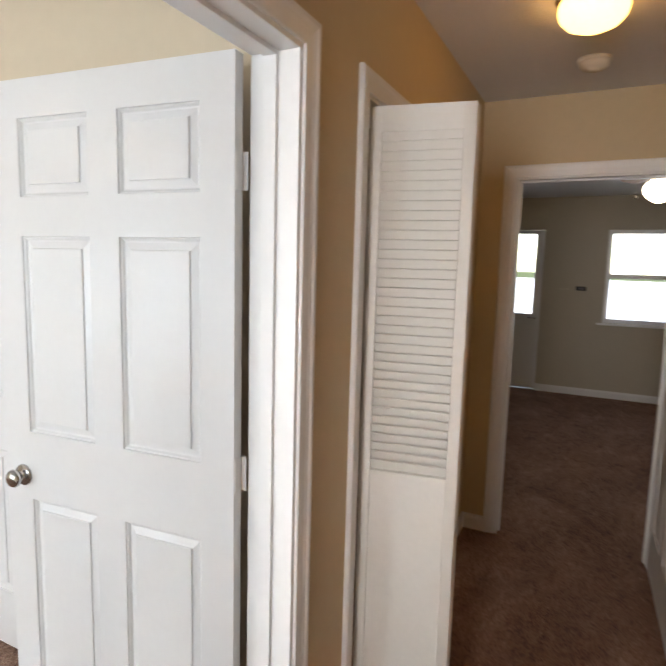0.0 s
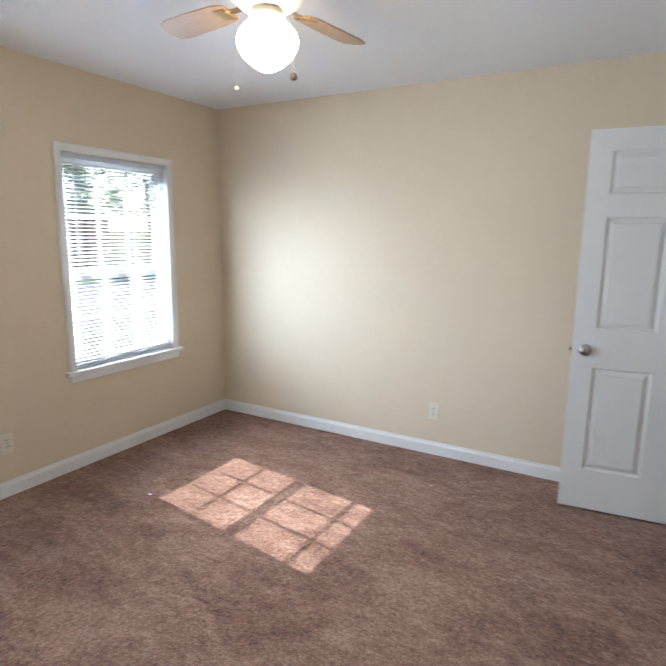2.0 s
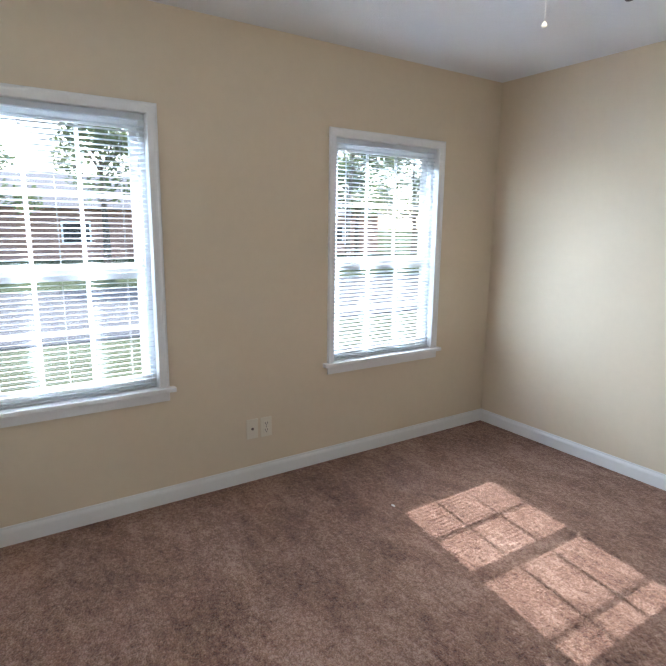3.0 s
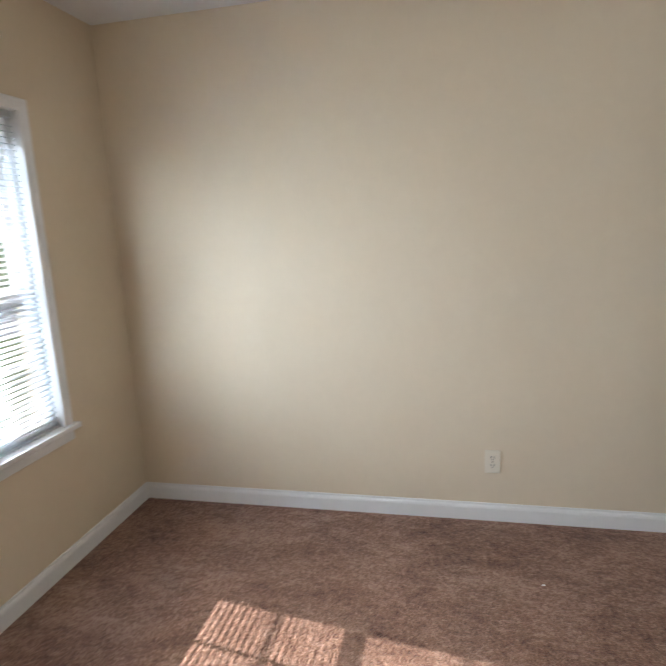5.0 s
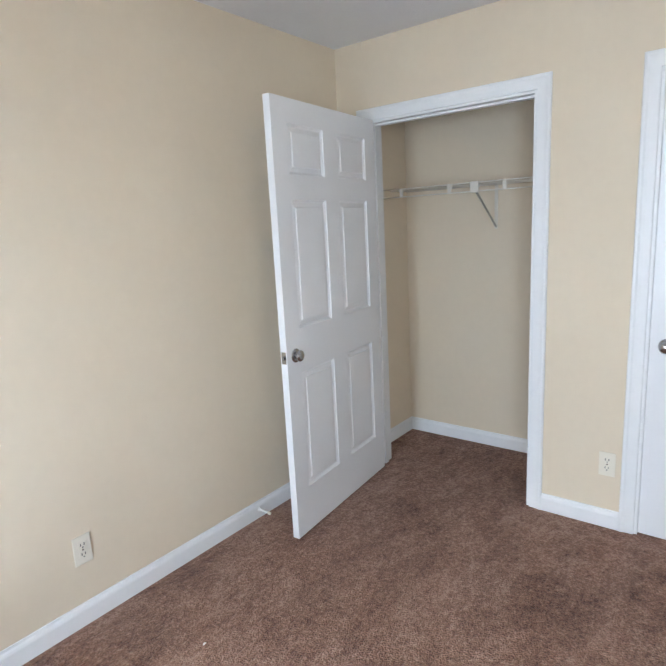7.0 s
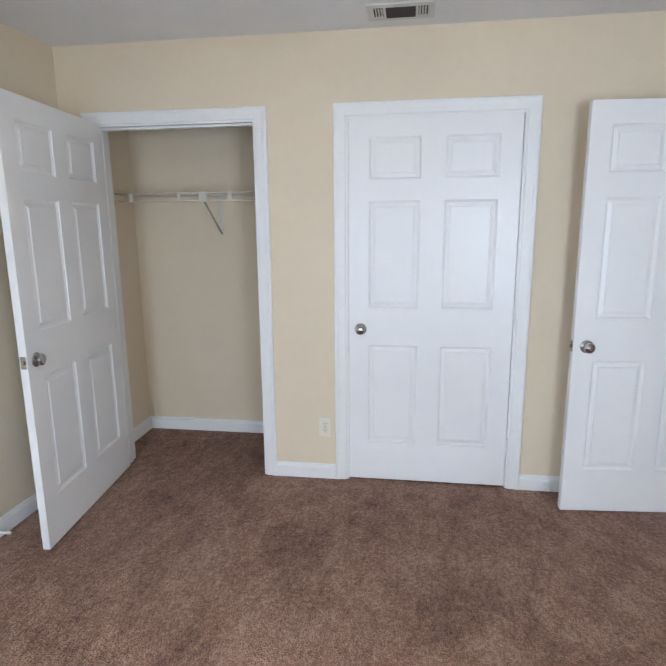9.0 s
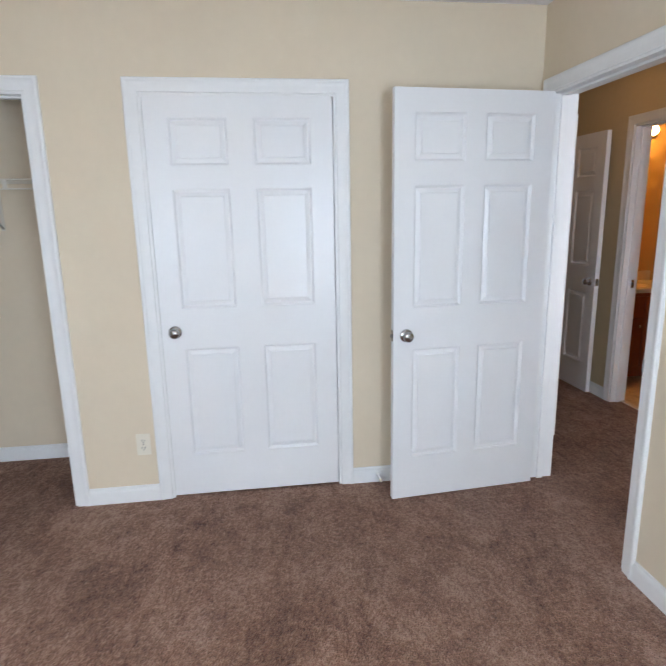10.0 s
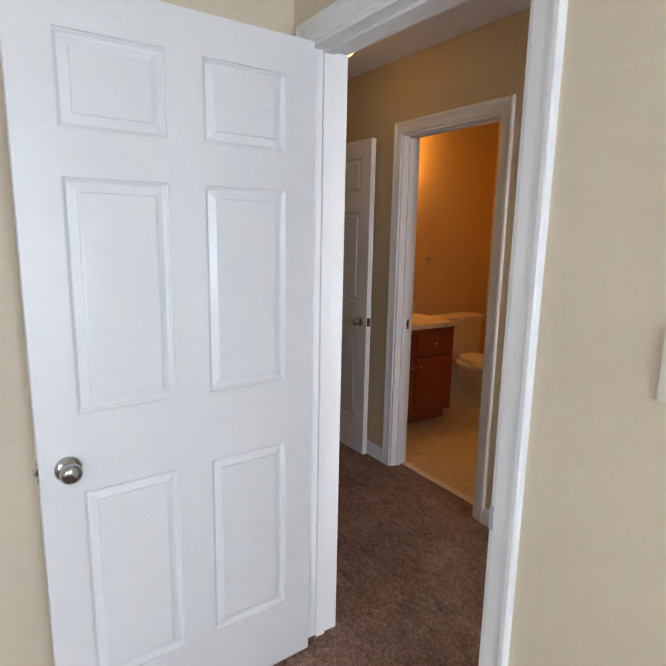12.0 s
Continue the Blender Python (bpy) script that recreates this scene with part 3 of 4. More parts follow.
def window(name, y0, y1, label):
    root = thing(name, Matrix.Identity(4), label, "window", "bedroom windows", "structure")
    x = -W
    # frame in the wall
    fr = bmesh.new()
    for a in ((y0, y0 + 0.03, WZ0, WZ1), (y1 - 0.03, y1, WZ0, WZ1), (y0 + 0.03, y1 - 0.03, WZ0, WZ0 + 0.03), (y0 + 0.03, y1 - 0.03, WZ1 - 0.03, WZ1)):
        add_box(fr, x - 0.105, x - 0.042, a[0], a[1], a[2], a[3], 0.002)
    part("window_frame", fr, VPVC, root)
    ret = bmesh.new()
    for a in ((y0 - 0.001, y0 + 0.004, WZ0, WZ1), (y1 - 0.004, y1 + 0.001, WZ0, WZ1), (y0, y1, WZ1 - 0.004, WZ1 + 0.001)):
        add_box(ret, x - 0.042, x + 0.001, a[0], a[1], a[2], a[3])
    part("return", ret, TRIM, root)
    # sashes: upper outside, lower inside
    zm = 1.24
    for z0, z1, xs, nm, rb, rt in ((zm - 0.02, WZ1 - 0.03, x - 0.087, "upper_sash", 0.055, 0.038), (WZ0 + 0.03, zm + 0.015, x - 0.057, "lower_sash", 0.042, 0.055)):
        s = bmesh.new()
        a0, a1 = y0 + 0.031, y1 - 0.031
        r = 0.038
        for a in ((a0, a0 + r, z0, z1), (a1 - r, a1, z0, z1), (a0 + r, a1 - r, z0, z0 + rb), (a0 + r, a1 - r, z1 - rt, z1)):
            add_box(s, xs - 0.013, xs + 0.013, a[0], a[1], a[2], a[3], 0.003)
        sash = part(nm, s, VPVC, root)
        gy0, gy1, gz0, gz1 = a0 + r, a1 - r, z0 + rb, z1 - rt
        for k in (1, 2):
            yy = gy0 + (gy1 - gy0) * k / 3
            part("muntin", box(xs - 0.006, xs + 0.006, yy - 0.009, yy + 0.009, gz0, gz1, bevel=0.002), VPVC, sash)
        zz = (gz0 + gz1) / 2
        part("muntin", box(xs - 0.0055, xs + 0.0055, gy0, gy1, zz - 0.009, zz + 0.009, bevel=0.002), VPVC, sash)
        pane = part("pane", box(xs - 0.002, xs + 0.002, gy0 - 0.004, gy1 + 0.004, gz0 - 0.004, gz1 + 0.004), GLASS, sash, "clear glass")
        pane.visible_shadow = False
    # casing, stool and apron
    o = 0.045
    bm = bmesh.new()
    pts = [(y0, WZ0), (y0, WZ1), (y1, WZ1), (y1, WZ0)]
    prof = [(a * 0.75, p) for a, p in CASE]
    rings = []
    for u, z in pts:
        s = -1 if u == y0 else 1
        rings.append([bm.verts.new((x + p, u + s * q, z + (q if z == WZ1 else 0))) for q, p in prof])
    for a, b in zip(rings, rings[1:]):
        for i in range(len(prof) - 1):
            bm.faces.new((a[i], a[i + 1], b[i + 1], b[i]))
    part("window_casing", bm, TRIM, root)
    part("window_sill", box(x - 0.042, x + 0.035, y0 - o - 0.03, y1 + o + 0.03, WZ0 - 0.020, WZ0 + 0.004, bevel=0.004), TRIM, root, "white wooden stool")
    part("apron", box(x + 0.001, x + 0.014, y0 - o, y1 + o, WZ0 - 0.068, WZ0 - 0.0205, bevel=0.003), TRIM, root)
    return root


def blind(y0, y1, tilt, label):
    root = thing("window_blind", pose(-W - 0.026, (y0 + y1) / 2, 0), label, "blind", "bedroom blinds")
    h = (y1 - y0) / 2 - 0.012
    part("headrail", box(-0.014, 0.014, -h, h, WZ1 - 0.033, WZ1 - 0.006, bevel=0.002), SLAT, root)
    zb = WZ0 + 0.0055
    part("bottom_rail", box(-0.0125, 0.0125, -h, h, zb, zb + 0.012, bevel=0.003), SLAT, root)
    bm = bmesh.new()
    n, wd = 5, 0.024
    top = [[bm.verts.new((-wd / 2 + wd * i / n, y, 0.0022 * (1 - (2 * i / n - 1) ** 2))) for y in (-h, h)] for i in range(n + 1)]
    bot = [[bm.verts.new((v.co.x, v.co.y, v.co.z - 0.0006)) for v in r] for r in top]
    for rr in (top, bot):
        for a, b in zip(rr, rr[1:]):
            bm.faces.new((a[0], a[1], b[1], b[0]))
    for k in (0, n):
        bm.faces.new((top[k][0], top[k][1], bot[k][1], bot[k][0]))
    me = mesh_of("slat", bm, SLAT)
    z, i = zb + 0.026, 0
    rnd = random.Random(int(y0 * 100))
    while z < WZ1 - 0.045:
        shared("slat", me, root, pose(0, 0, z, rnd.uniform(-0.12, 0.12), tilt + rnd.uniform(-1.2, 1.2), 0))
        z += 0.0235
    for yy in (-h * 0.72, 0.0, h * 0.72):
        c = bmesh.new()
        for xx in (-0.0125, 0.0125):
            rod(c, (xx, yy, zb + 0.006), (xx, yy, WZ1 - 0.03), 0.0006, 4)
        part("ladder_cord", c, SLAT, root)
    part("tilt_wand", rod(bmesh.new(), (0.016, -h + 0.07, WZ1 - 0.04), (0.018, -h + 0.072, WZ1 - 0.62), 0.003, 6), SLAT, root, "clear plastic wand")
    return root


for i, (a, b) in enumerate(WIN):
    window("window_%d" % (i + 1), a, b, "white double-hung sash window with grilles and wooden stool")
    blind(a, b, (-9, 21)[i], "white mini blind lowered with its slats open")

# window added out of view as an opening for the hallway lamp
hw = thing("window_4", Matrix.Identity(4), "plain white unseen window added to light the hallway", "window", kind="structure")
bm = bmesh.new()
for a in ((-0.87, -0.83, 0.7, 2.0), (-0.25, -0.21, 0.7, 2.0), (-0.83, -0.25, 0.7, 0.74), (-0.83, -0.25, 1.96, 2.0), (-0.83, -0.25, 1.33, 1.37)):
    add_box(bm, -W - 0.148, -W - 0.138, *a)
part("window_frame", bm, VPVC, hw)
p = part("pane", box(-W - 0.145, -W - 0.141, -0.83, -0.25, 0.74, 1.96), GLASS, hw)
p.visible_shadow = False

# living room window and outside door
lw = thing("window_3", Matrix.Identity(4), "bright white double-hung window in the living room", "window", kind="structure")
bm = bmesh.new()
for a in ((-2.30, -2.25, 0.93, 2.06), (-0.87, -0.82, 0.93, 2.06), (-2.25, -0.87, 0.93, 0.98), (-2.25, -0.87, 2.01, 2.06), (-2.25, -0.87, 1.475, 1.525), (-1.59, -1.53, 0.98, 1.475), (-1.59, -1.53, 1.525, 2.01)):
    add_box(bm, LX + 0.05, LX + 0.10, *a, 0.002)
part("window_frame", bm, VPVC, lw)
part("window_sill", box(LX - 0.03, LX + 0.05, -2.36, -0.76, 0.905, 0.929, bevel=0.003), TRIM, lw)
p = part("pane", box(LX + 0.073, LX + 0.077, -2.25, -0.87, 0.98, 2.01), GLASS, lw)
p.visible_shadow = False
ld = thing("door_5", Matrix.Identity(4), "outside door with a tall glazed upper half", "door", kind="structure")
bm = bmesh.new()
for a in ((-0.095, 0.0, 0.01, 2.055), (0.375, 0.815, 0.01, 2.055), (0.0, 0.375, 0.01, 0.99), (0.0, 0.375, 2.01, 2.055)):
    add_box(bm, LX + 0.03, LX + 0.07, *a)
part("leaf", bm, DOOR, ld)
p = part("pane", box(LX + 0.047, LX + 0.053, 0.0, 0.375, 0.99, 2.01), GLASS, ld)
p.visible_shadow = False
part("door_handle", rod(rod(bmesh.new(), (LX + 0.03, -0.045, 0.94), (LX - 0.02, -0.045, 0.94), 0.012), (LX - 0.02, -0.045, 0.94), (LX - 0.02, 0.05, 0.945), 0.008), NICKEL, ld, "dark lever handle")

# ---- ceiling fans ----


def ceiling_fan(m, label):
    root = thing("ceiling_fan", m, label, "ceiling fan")
    part("canopy", lathe([(0.0, 0.0), (0.075, 0.0), (0.078, -0.01), (0.06, -0.045), (0.03, -0.05), (0.0, -0.05)]), FANBODY, root, smooth=True)
    part("motor_housing", lathe([(0.0, -0.045), (0.09, -0.047), (0.125, -0.06), (0.135, -0.09), (0.13, -0.125), (0.10, -0.15), (0.055, -0.157), (0.0, -0.157)]), FANBODY, root, smooth=True)
    part("light_fitter", lathe([(0.0, -0.157), (0.05, -0.157), (0.052, -0.172), (0.066, -0.178), (0.068, -0.196), (0.0, -0.196)]), FANBODY, root, "pale light fitter", True)
    part("globe", lathe([(0.0, -0.368), (0.026, -0.365), (0.056, -0.349), (0.088, -0.321), (0.108, -0.288), (0.112, -0.262), (0.104, -0.236), (0.085, -0.213), (0.062, -0.200), (0.057, -0.192), (0.0, -0.192)]), GLOBE, root, "lit white opal schoolhouse globe", True)
    bm = bmesh.new()
    outline = [(0.19, -0.045), (0.23, -0.058), (0.38, -0.066), (0.51, -0.068), (0.555, -0.055), (0.57, -0.025), (0.57, 0.025), (0.555, 0.055), (0.51, 0.068), (0.38, 0.066), (0.23, 0.058), (0.19, 0.045)]
    lo = [bm.verts.new((x, y, -0.003)) for x, y in outline]
    hi = [bm.verts.new((x, y, 0.003)) for x, y in outline]
    bm.faces.new(lo[::-1])
    bm.faces.new(hi)
    for i in range(len(lo)):
        j = (i + 1) % len(lo)
        bm.faces.new((lo[i], lo[j], hi[j], hi[i]))
    me = mesh_of("blade", bm, BLADE)
    arm = mesh_of("blade_iron", add_box(add_box(bmesh.new(), 0.10, 0.21, -0.014, 0.014, -0.004, 0.0, 0.001), 0.195, 0.25, -0.035, 0.035, -0.0075, -0.0035, 0.001), BRASS)
    for k in range(4):
        b = shared("blade", me, root, pose(0, 0, -0.125, 0, 0, 83 + 90 * k) @ pose(0, 0, 0, 11))
        shared("blade_iron", arm, b)
    for (x, y, ln, mt, lb, k) in ((-0.0104, 0.086, 0.177, FOB, "dark wooden pull", 1.0), (-0.096, 0.042, 0.226, FANBODY, "pale pull", 0.62)):
        ch = part("pull_chain", rod(bmesh.new(), (x, y, -0.19), (x * 2.4, y * 2.4, -0.24), 0.0006, 5), FANBODY, root)
        rodm = rod(bmesh.new(), (x * 2.4, y * 2.4, -0.24), (x * 2.4, y * 2.4, -0.19 - ln + 0.05), 0.0006, 5)
        part("chain", rodm, FANBODY, ch)
        zz = -0.19 - ln + 0.05
        part("pull_fob", lathe([(r * k, h * k) for r, h in ((0, 0), (0.005, -0.001), (0.012, -0.010), (0.0155, -0.019), (0.011, -0.028), (0.0, -0.031))], 16, origin=(x * 2.4, y * 2.4, zz)), mt, ch, lb, True)
    return root


fan = ceiling_fan(pose(-1.885, 1.845, CH), "ceiling fan with oak blades and a lit globe")
fan2 = copy_thing(fan, pose(3.75, -1.13, CH, 0, 0, 30))

# ---- outlets, switch, vent, stops ----


def plate(name, m, label, category, fill):
    """Wall plate in its own frame: x across, z up, facing -y."""
    root = thing(name, m, label, category)
    part("cover_plate", box(-0.036, 0.036, -0.006, -0.0005, -0.059, 0.059, bevel=0.003), PLATE, root)
    fill(root)
    return root


def duplex(root):
    for z in (-0.020, 0.020):
        r = part("receptacle", box(-0.0165, 0.0165, -0.0085, -0.0062, z - 0.0145, z + 0.0145, bevel=0.001), PLATE, root)
        part("slot", box(-0.0085, -0.0055, -0.0092, -0.0086, z - 0.001, z + 0.009), DARK, r)
        part("slot", box(0.0055, 0.0085, -0.0092, -0.0086, z - 0.001, z + 0.009), DARK, r)
        part("ground_hole", lathe([(0, -0.0092), (0.0028, -0.0092), (0.0028, -0.0086), (0, -0.0086)], 10, origin=(0, 0, z - 0.008), axis='Y'), DARK, r)
    part("screw", lathe([(0, -0.0078), (0.003, -0.0074), (0.0035, -0.0061), (0, -0.0061)], 12, axis='Y'), NICKEL, root)


def toggle(root):
    part("toggle", add_box(bmesh.new(), -0.004, 0.004, -0.021, -0.0074, 0.001, 0.010, 0.0015), PLATE, root, "light switch lever turned up")
    # grey slot colour carries the shade round the lever
    part("switch_slot", box(-0.006, 0.006, -0.0072, -0.0061, -0.013, 0.013), SHADE_GREY, root)
    for z in (-0.030, 0.030):
        part("screw", lathe([(0, -0.0078), (0.003, -0.0074), (0.0035, -0.0061), (0, -0.0061)], 12, origin=(0, 0, z), axis='Y'), PLATE, root)


def jack(root):
    part("cable_jack", lathe([(0, -0.016), (0.004, -0.016), (0.0045, -0.008), (0.008, -0.0078), (0.008, -0.0061), (0, -0.0061)], 14, axis='Y'), NICKEL, root)


plate("wall_outlet", pose(-1.786, D, 0.309), "ivory duplex outlet on the plain cream wall", "outlet", duplex)
plate("wall_outlet", pose(0, 2.102, 0.321, 0, 0, -90), "ivory duplex outlet between closet and closed door", "outlet", duplex)
plate("wall_outlet", pose(-W, 1.743, 0.312, 0, 0, 90), "ivory duplex outlet on the wall under the windows", "outlet", duplex)
plate("cable_plate", pose(-W, 1.655, 0.315, 0, 0, 90), "ivory cable jack plate beside the outlet", "wall plate", jack)
plate("light_switch", pose(-1.271, 0, 1.300, 0, 0, 180), "ivory toggle light switch beside the entry", "switch", toggle)

vent = thing("ceiling_vent", pose(-0.215, 1.69, CH), "grey painted ceiling air register with dark slots", "vent")
bm = bmesh.new()
for a in ((-0.10, 0.10, -0.155, -0.125), (-0.10, 0.10, 0.125, 0.155), (-0.10, -0.06, -0.125, 0.125), (0.06, 0.10, -0.125, 0.125)):
    add_box(bm, *a, -0.008, -0.0005, 0.002)
part("frame", bm, METAL_W, vent)
# dark sheet in place of the shaded duct
part("backing", box(-0.06, 0.06, -0.125, 0.125, -0.0020, -0.0005), DARK, vent)
for k in range(9):
    s = part("slat", box(-0.0065, 0.0065, -0.068, 0.068, -0.0006, 0.0006), VENT_SHADE, vent)
    s.matrix_basis = pose(-0.052 + 0.013 * k, 0, -0.008, 0, 40, 0)
for sy in (-1, 1):
    part("divider", box(-0.059, 0.059, sy * 0.069, sy * 0.081, -0.0075, -0.0022), METAL_W, vent)
    for k in range(3):
        s = part("end_slat", box(-0.058, 0.058, -0.005, 0.005, -0.0006, 0.0006), METAL_W, vent)
        s.matrix_basis = pose(0, sy * (0.088 + 0.013 * k), -0.008, 40 * sy, 0, 0)


def door_stop(m, label):
    root = thing("door_stop", m, label, "door stop", "door stops")
    part("base", lathe([(0, 0), (0.012, 0), (0.012, -0.004), (0.006, -0.008), (0, -0.008)], 16, axis='Y'), TRIM, root, smooth=True)
    part("rod", lathe([(0.0055, -0.006), (0.005, -0.03), (0.0055, -0.066), (0, -0.066)], 12, axis='Y'), TRIM, root, smooth=True)
    part("rubber_tip", lathe([(0.007, -0.062), (0.0085, -0.066), (0.0085, -0.077), (0.006, -0.08), (0, -0.08)], 14, axis='Y'), PLATE, root, smooth=True)


door_stop(pose(-0.862, D - 0.014, 0.045), "white rigid door stop screwed to the baseboard")
door_stop(pose(-0.014, 0.850, 0.045, 0, 0, -90), "white rigid door stop behind the entry door")

rnd = random.Random(5)
for (x, y, r) in ((-2.99, 2.154, 0.009), (-1.617, 3.116, 0.006)):
    bm = lathe([(0, 0), (r, 0.001), (r * 0.8, 0.004), (0, 0.005)], 9)
    for v in bm.verts:
        v.co.x *= 1 + rnd.uniform(-0.4, 0.9)
        v.co.y *= 1 + rnd.uniform(-0.5, 0.4)
    lint = tagged(part("lint_fleck", bm, LINT, None, "", True), "white scrap of lint on the brown carpet", "lint")
    lint.location = (x, y, 0.001)

# ---- closet shelf ----
shelf = thing("wire_shelf", Matrix.Identity(4), "white ventilated wire closet shelf with a diagonal bracket", "shelf")
for (x, z) in ((0.345, 1.688), (0.345, 1.640), (0.45, 1.683), (0.55, 1.683), (0.64, 1.683)):
    part("long_wire", rod(bmesh.new(), (x, 2.302, z), (x, 3.533, z), 0.0042 if x < 0.4 else 0.003, 7), WIRE, shelf, smooth=True)
bm = bmesh.new()
y = 2.315
while y < 3.53:
    rod(bm, (0.345, y, 1.6865), (0.646, y, 1.6865), 0.0013, 4)
    y += 0.0254
tagged(part("cross_wires", bm, WIRE, shelf), kind="stuff")
for y in (2.42, 2.74, 3.07, 3.39):
    part("lip_tie", box(0.339, 0.345, y - 0.011, y + 0.011, 1.637, 1.691, bevel=0.001), WIRE, shelf)
part("bracket_clip", box(0.332, 0.350, 2.888, 2.938, 1.632, 1.694, bevel=0.004), WIRE, shelf, "white plastic clip")
st = bmesh.new()
rod(st, (0.352, 2.913, 1.645), (0.645, 2.906, 1.432), 0.006, 8)
part("brace", st, SHADE_GREY, shelf, "support brace with its shade put into the grey colour")
part("wall_strip", box(0.643, 0.649, 2.896, 2.916, 1.42, 1.688, bevel=0.001), WIRE, shelf)
for y in (2.306, 3.529):
    part("end_bracket", box(0.335, 0.36, y - 0.004, y + 0.004, 1.628, 1.698, bevel=0.001), WIRE, shelf)

# ---- hallway ----
hl = thing("hall_light", pose(0.865, -0.69, CH), "lit amber flush-mount dome light in the hallway", "ceiling light")
part("pan", lathe([(0, 0), (0.115, 0), (0.12, -0.012), (0.112, -0.022), (0, -0.022)], 36), BRASS, hl, "brass pan", True)
part("dome", lathe([(0.108, -0.020), (0.112, -0.045), (0.105, -0.070), (0.085, -0.092), (0.052, -0.107), (0.018, -0.113), (0, -0.1135)], 36), HGLOBE, hl, "glowing frosted glass dome", True)
sm = thing("smoke_alarm", pose(1.47, -0.683, CH), "round off-white smoke alarm on the hall ceiling", "smoke alarm")
part("base", lathe([(0, 0), (0.068, 0), (0.068, -0.012), (0.064, -0.016), (0, -0.016)], 28), ALARM, sm, smooth=True)
part("cover", lathe([(0.062, -0.015), (0.060, -0.03), (0.048, -0.042), (0.028, -0.044), (0.026, -0.050), (0, -0.050)], 28), ALARM, sm, smooth=True)

# ---- bathroom ----
VX, VY0, VY1 = 1.43, -2.19, -1.345
van = thing("vanity_cabinet", Matrix.Identity(4), "dark cherry bathroom vanity cabinet with drawer and doors", "vanity")
part("body", box(VX, EX0 - 0.003, VY0, VY1, 0.09, 0.765), CHERRY, van)
part("toe_kick", box(VX + 0.075, EX0 - 0.01, VY0 + 0.002, VY1, -0.003, 0.09), CHERRY, van)


def front(nm, y0, y1, z0, z1, hy, hz):
    f = part(nm, box(VX - 0.018, VX - 0.001, y0, y1, z0, z1, bevel=0.004), CHERRY, van)
    part("raised_field", box(VX - 0.021, VX - 0.0185, y0 + 0.045, y1 - 0.045, z0 + 0.04, z1 - 0.04, bevel=0.001), CHERRY, f)
    part("pull", lathe([(0, -0.026), (0.011, -0.024), (0.013, -0.016), (0.006, -0.010), (0.006, 0.0), (0, 0)], 14, origin=(VX - 0.018, hy, hz), axis='X'), CHROME, f, "small chrome pull", True)


front("drawer", -2.165, -1.80, 0.56, 0.735, -1.98, 0.65)
front("drawer", -1.785, -1.37, 0.56, 0.735, -1.58, 0.65)
front("cabinet_door", -2.165, -1.80, 0.12, 0.54, -1.83, 0.48)
front("cabinet_door", -1.785, -1.37, 0.12, 0.54, -1.75, 0.48)
top = thing("countertop", Matrix.Identity(4), "cream cultured-marble vanity top with moulded basin", "countertop")
bm = bmesh.new()
cx, cy, ax, ay = 1.66, -1.77, 0.155, 0.20
NS = 32
outer = []
for i in range(NS):
    a = 2 * math.pi * i / NS
    c, s = math.cos(a), math.sin(a)
    k = 1 / max(abs(c) / 0.26, abs(s) / 0.44)
    outer.append(bm.verts.new((1.675 + c * k, -1.768 + s * k, 0.800)))
rings = [outer]
for sc, dz in ((1.0, 0.800), (0.93, 0.790), (0.75, 0.735), (0.45, 0.700), (0.1, 0.690)):
    rings.append([bm.verts.new((cx + ax * sc * math.cos(2 * math.pi * i / NS), cy + ay * sc * math.sin(2 * math.pi * i / NS), dz)) for i in range(NS)])
for a, b in zip(rings, rings[1:]):
    for i in range(NS):
        bm.faces.new((a[i], a[(i + 1) % NS], b[(i + 1) % NS], b[i]))
bm.faces.new(rings[-1])
low = [bm.verts.new((v.co.x, v.co.y, 0.7655)) for v in outer]
for i in range(NS):
    bm.faces.new((outer[i], outer[(i + 1) % NS], low[(i + 1) % NS], low[i]))
part("counter", bm, MARBLE, top)
part("backsplash", box(EX0 - 0.022, EX0 - 0.002, VY0 - 0.012, VY1, 0.80, 0.89, bevel=0.004), MARBLE, top)
fc = thing("faucet", pose(1.86, -1.77, 0.80), "chrome two-handle basin faucet on the vanity top", "faucet")
part("base", box(-0.025, 0.025, -0.08, 0.08, 0, 0.02, bevel=0.006), CHROME, fc)
sp = rod(rod(bmesh.new(), (0, 0, 0.015), (-0.02, 0, 0.10), 0.012, 12), (-0.02, 0, 0.10), (-0.12, 0, 0.085), 0.010, 12)
part("spout", sp, CHROME, fc, smooth=True)
for s in (-1, 1):
    part("handle", lathe([(0, 0.055), (0.016, 0.052), (0.02, 0.04), (0.012, 0.02), (0, 0.02)], 14, origin=(0, s * 0.055, 0)), CHROME, fc, smooth=True)

toilet = thing("toilet", pose(EX0 - 0.01, -2.62, 0), "off-white two-piece toilet with closed seat", "toilet")
part("tank", box(-0.19, 0.0, -0.215, 0.215, 0.385, 0.735, bevel=0.02), CERAM, toilet)
part("tank_lid", box(-0.205, 0.0, -0.225, 0.225, 0.737, 0.770, bevel=0.010), CERAM, toilet)
bm = bmesh.new()
rings = []
for z, rx, ry, ox in ((0, 0.175, 0.095, -0.26), (0.05, 0.155, 0.08, -0.27), (0.16, 0.150, 0.085, -0.29), (0.25, 0.190, 0.125, -0.35), (0.36, 0.255, 0.175, -0.42), (0.395, 0.265, 0.185, -0.43), (0.40, 0.25, 0.17, -0.43)):
    rings.append([bm.verts.new((ox + rx * math.cos(2 * math.pi * i / 28), ry * math.sin(2 * math.pi * i / 28), z)) for i in range(28)])
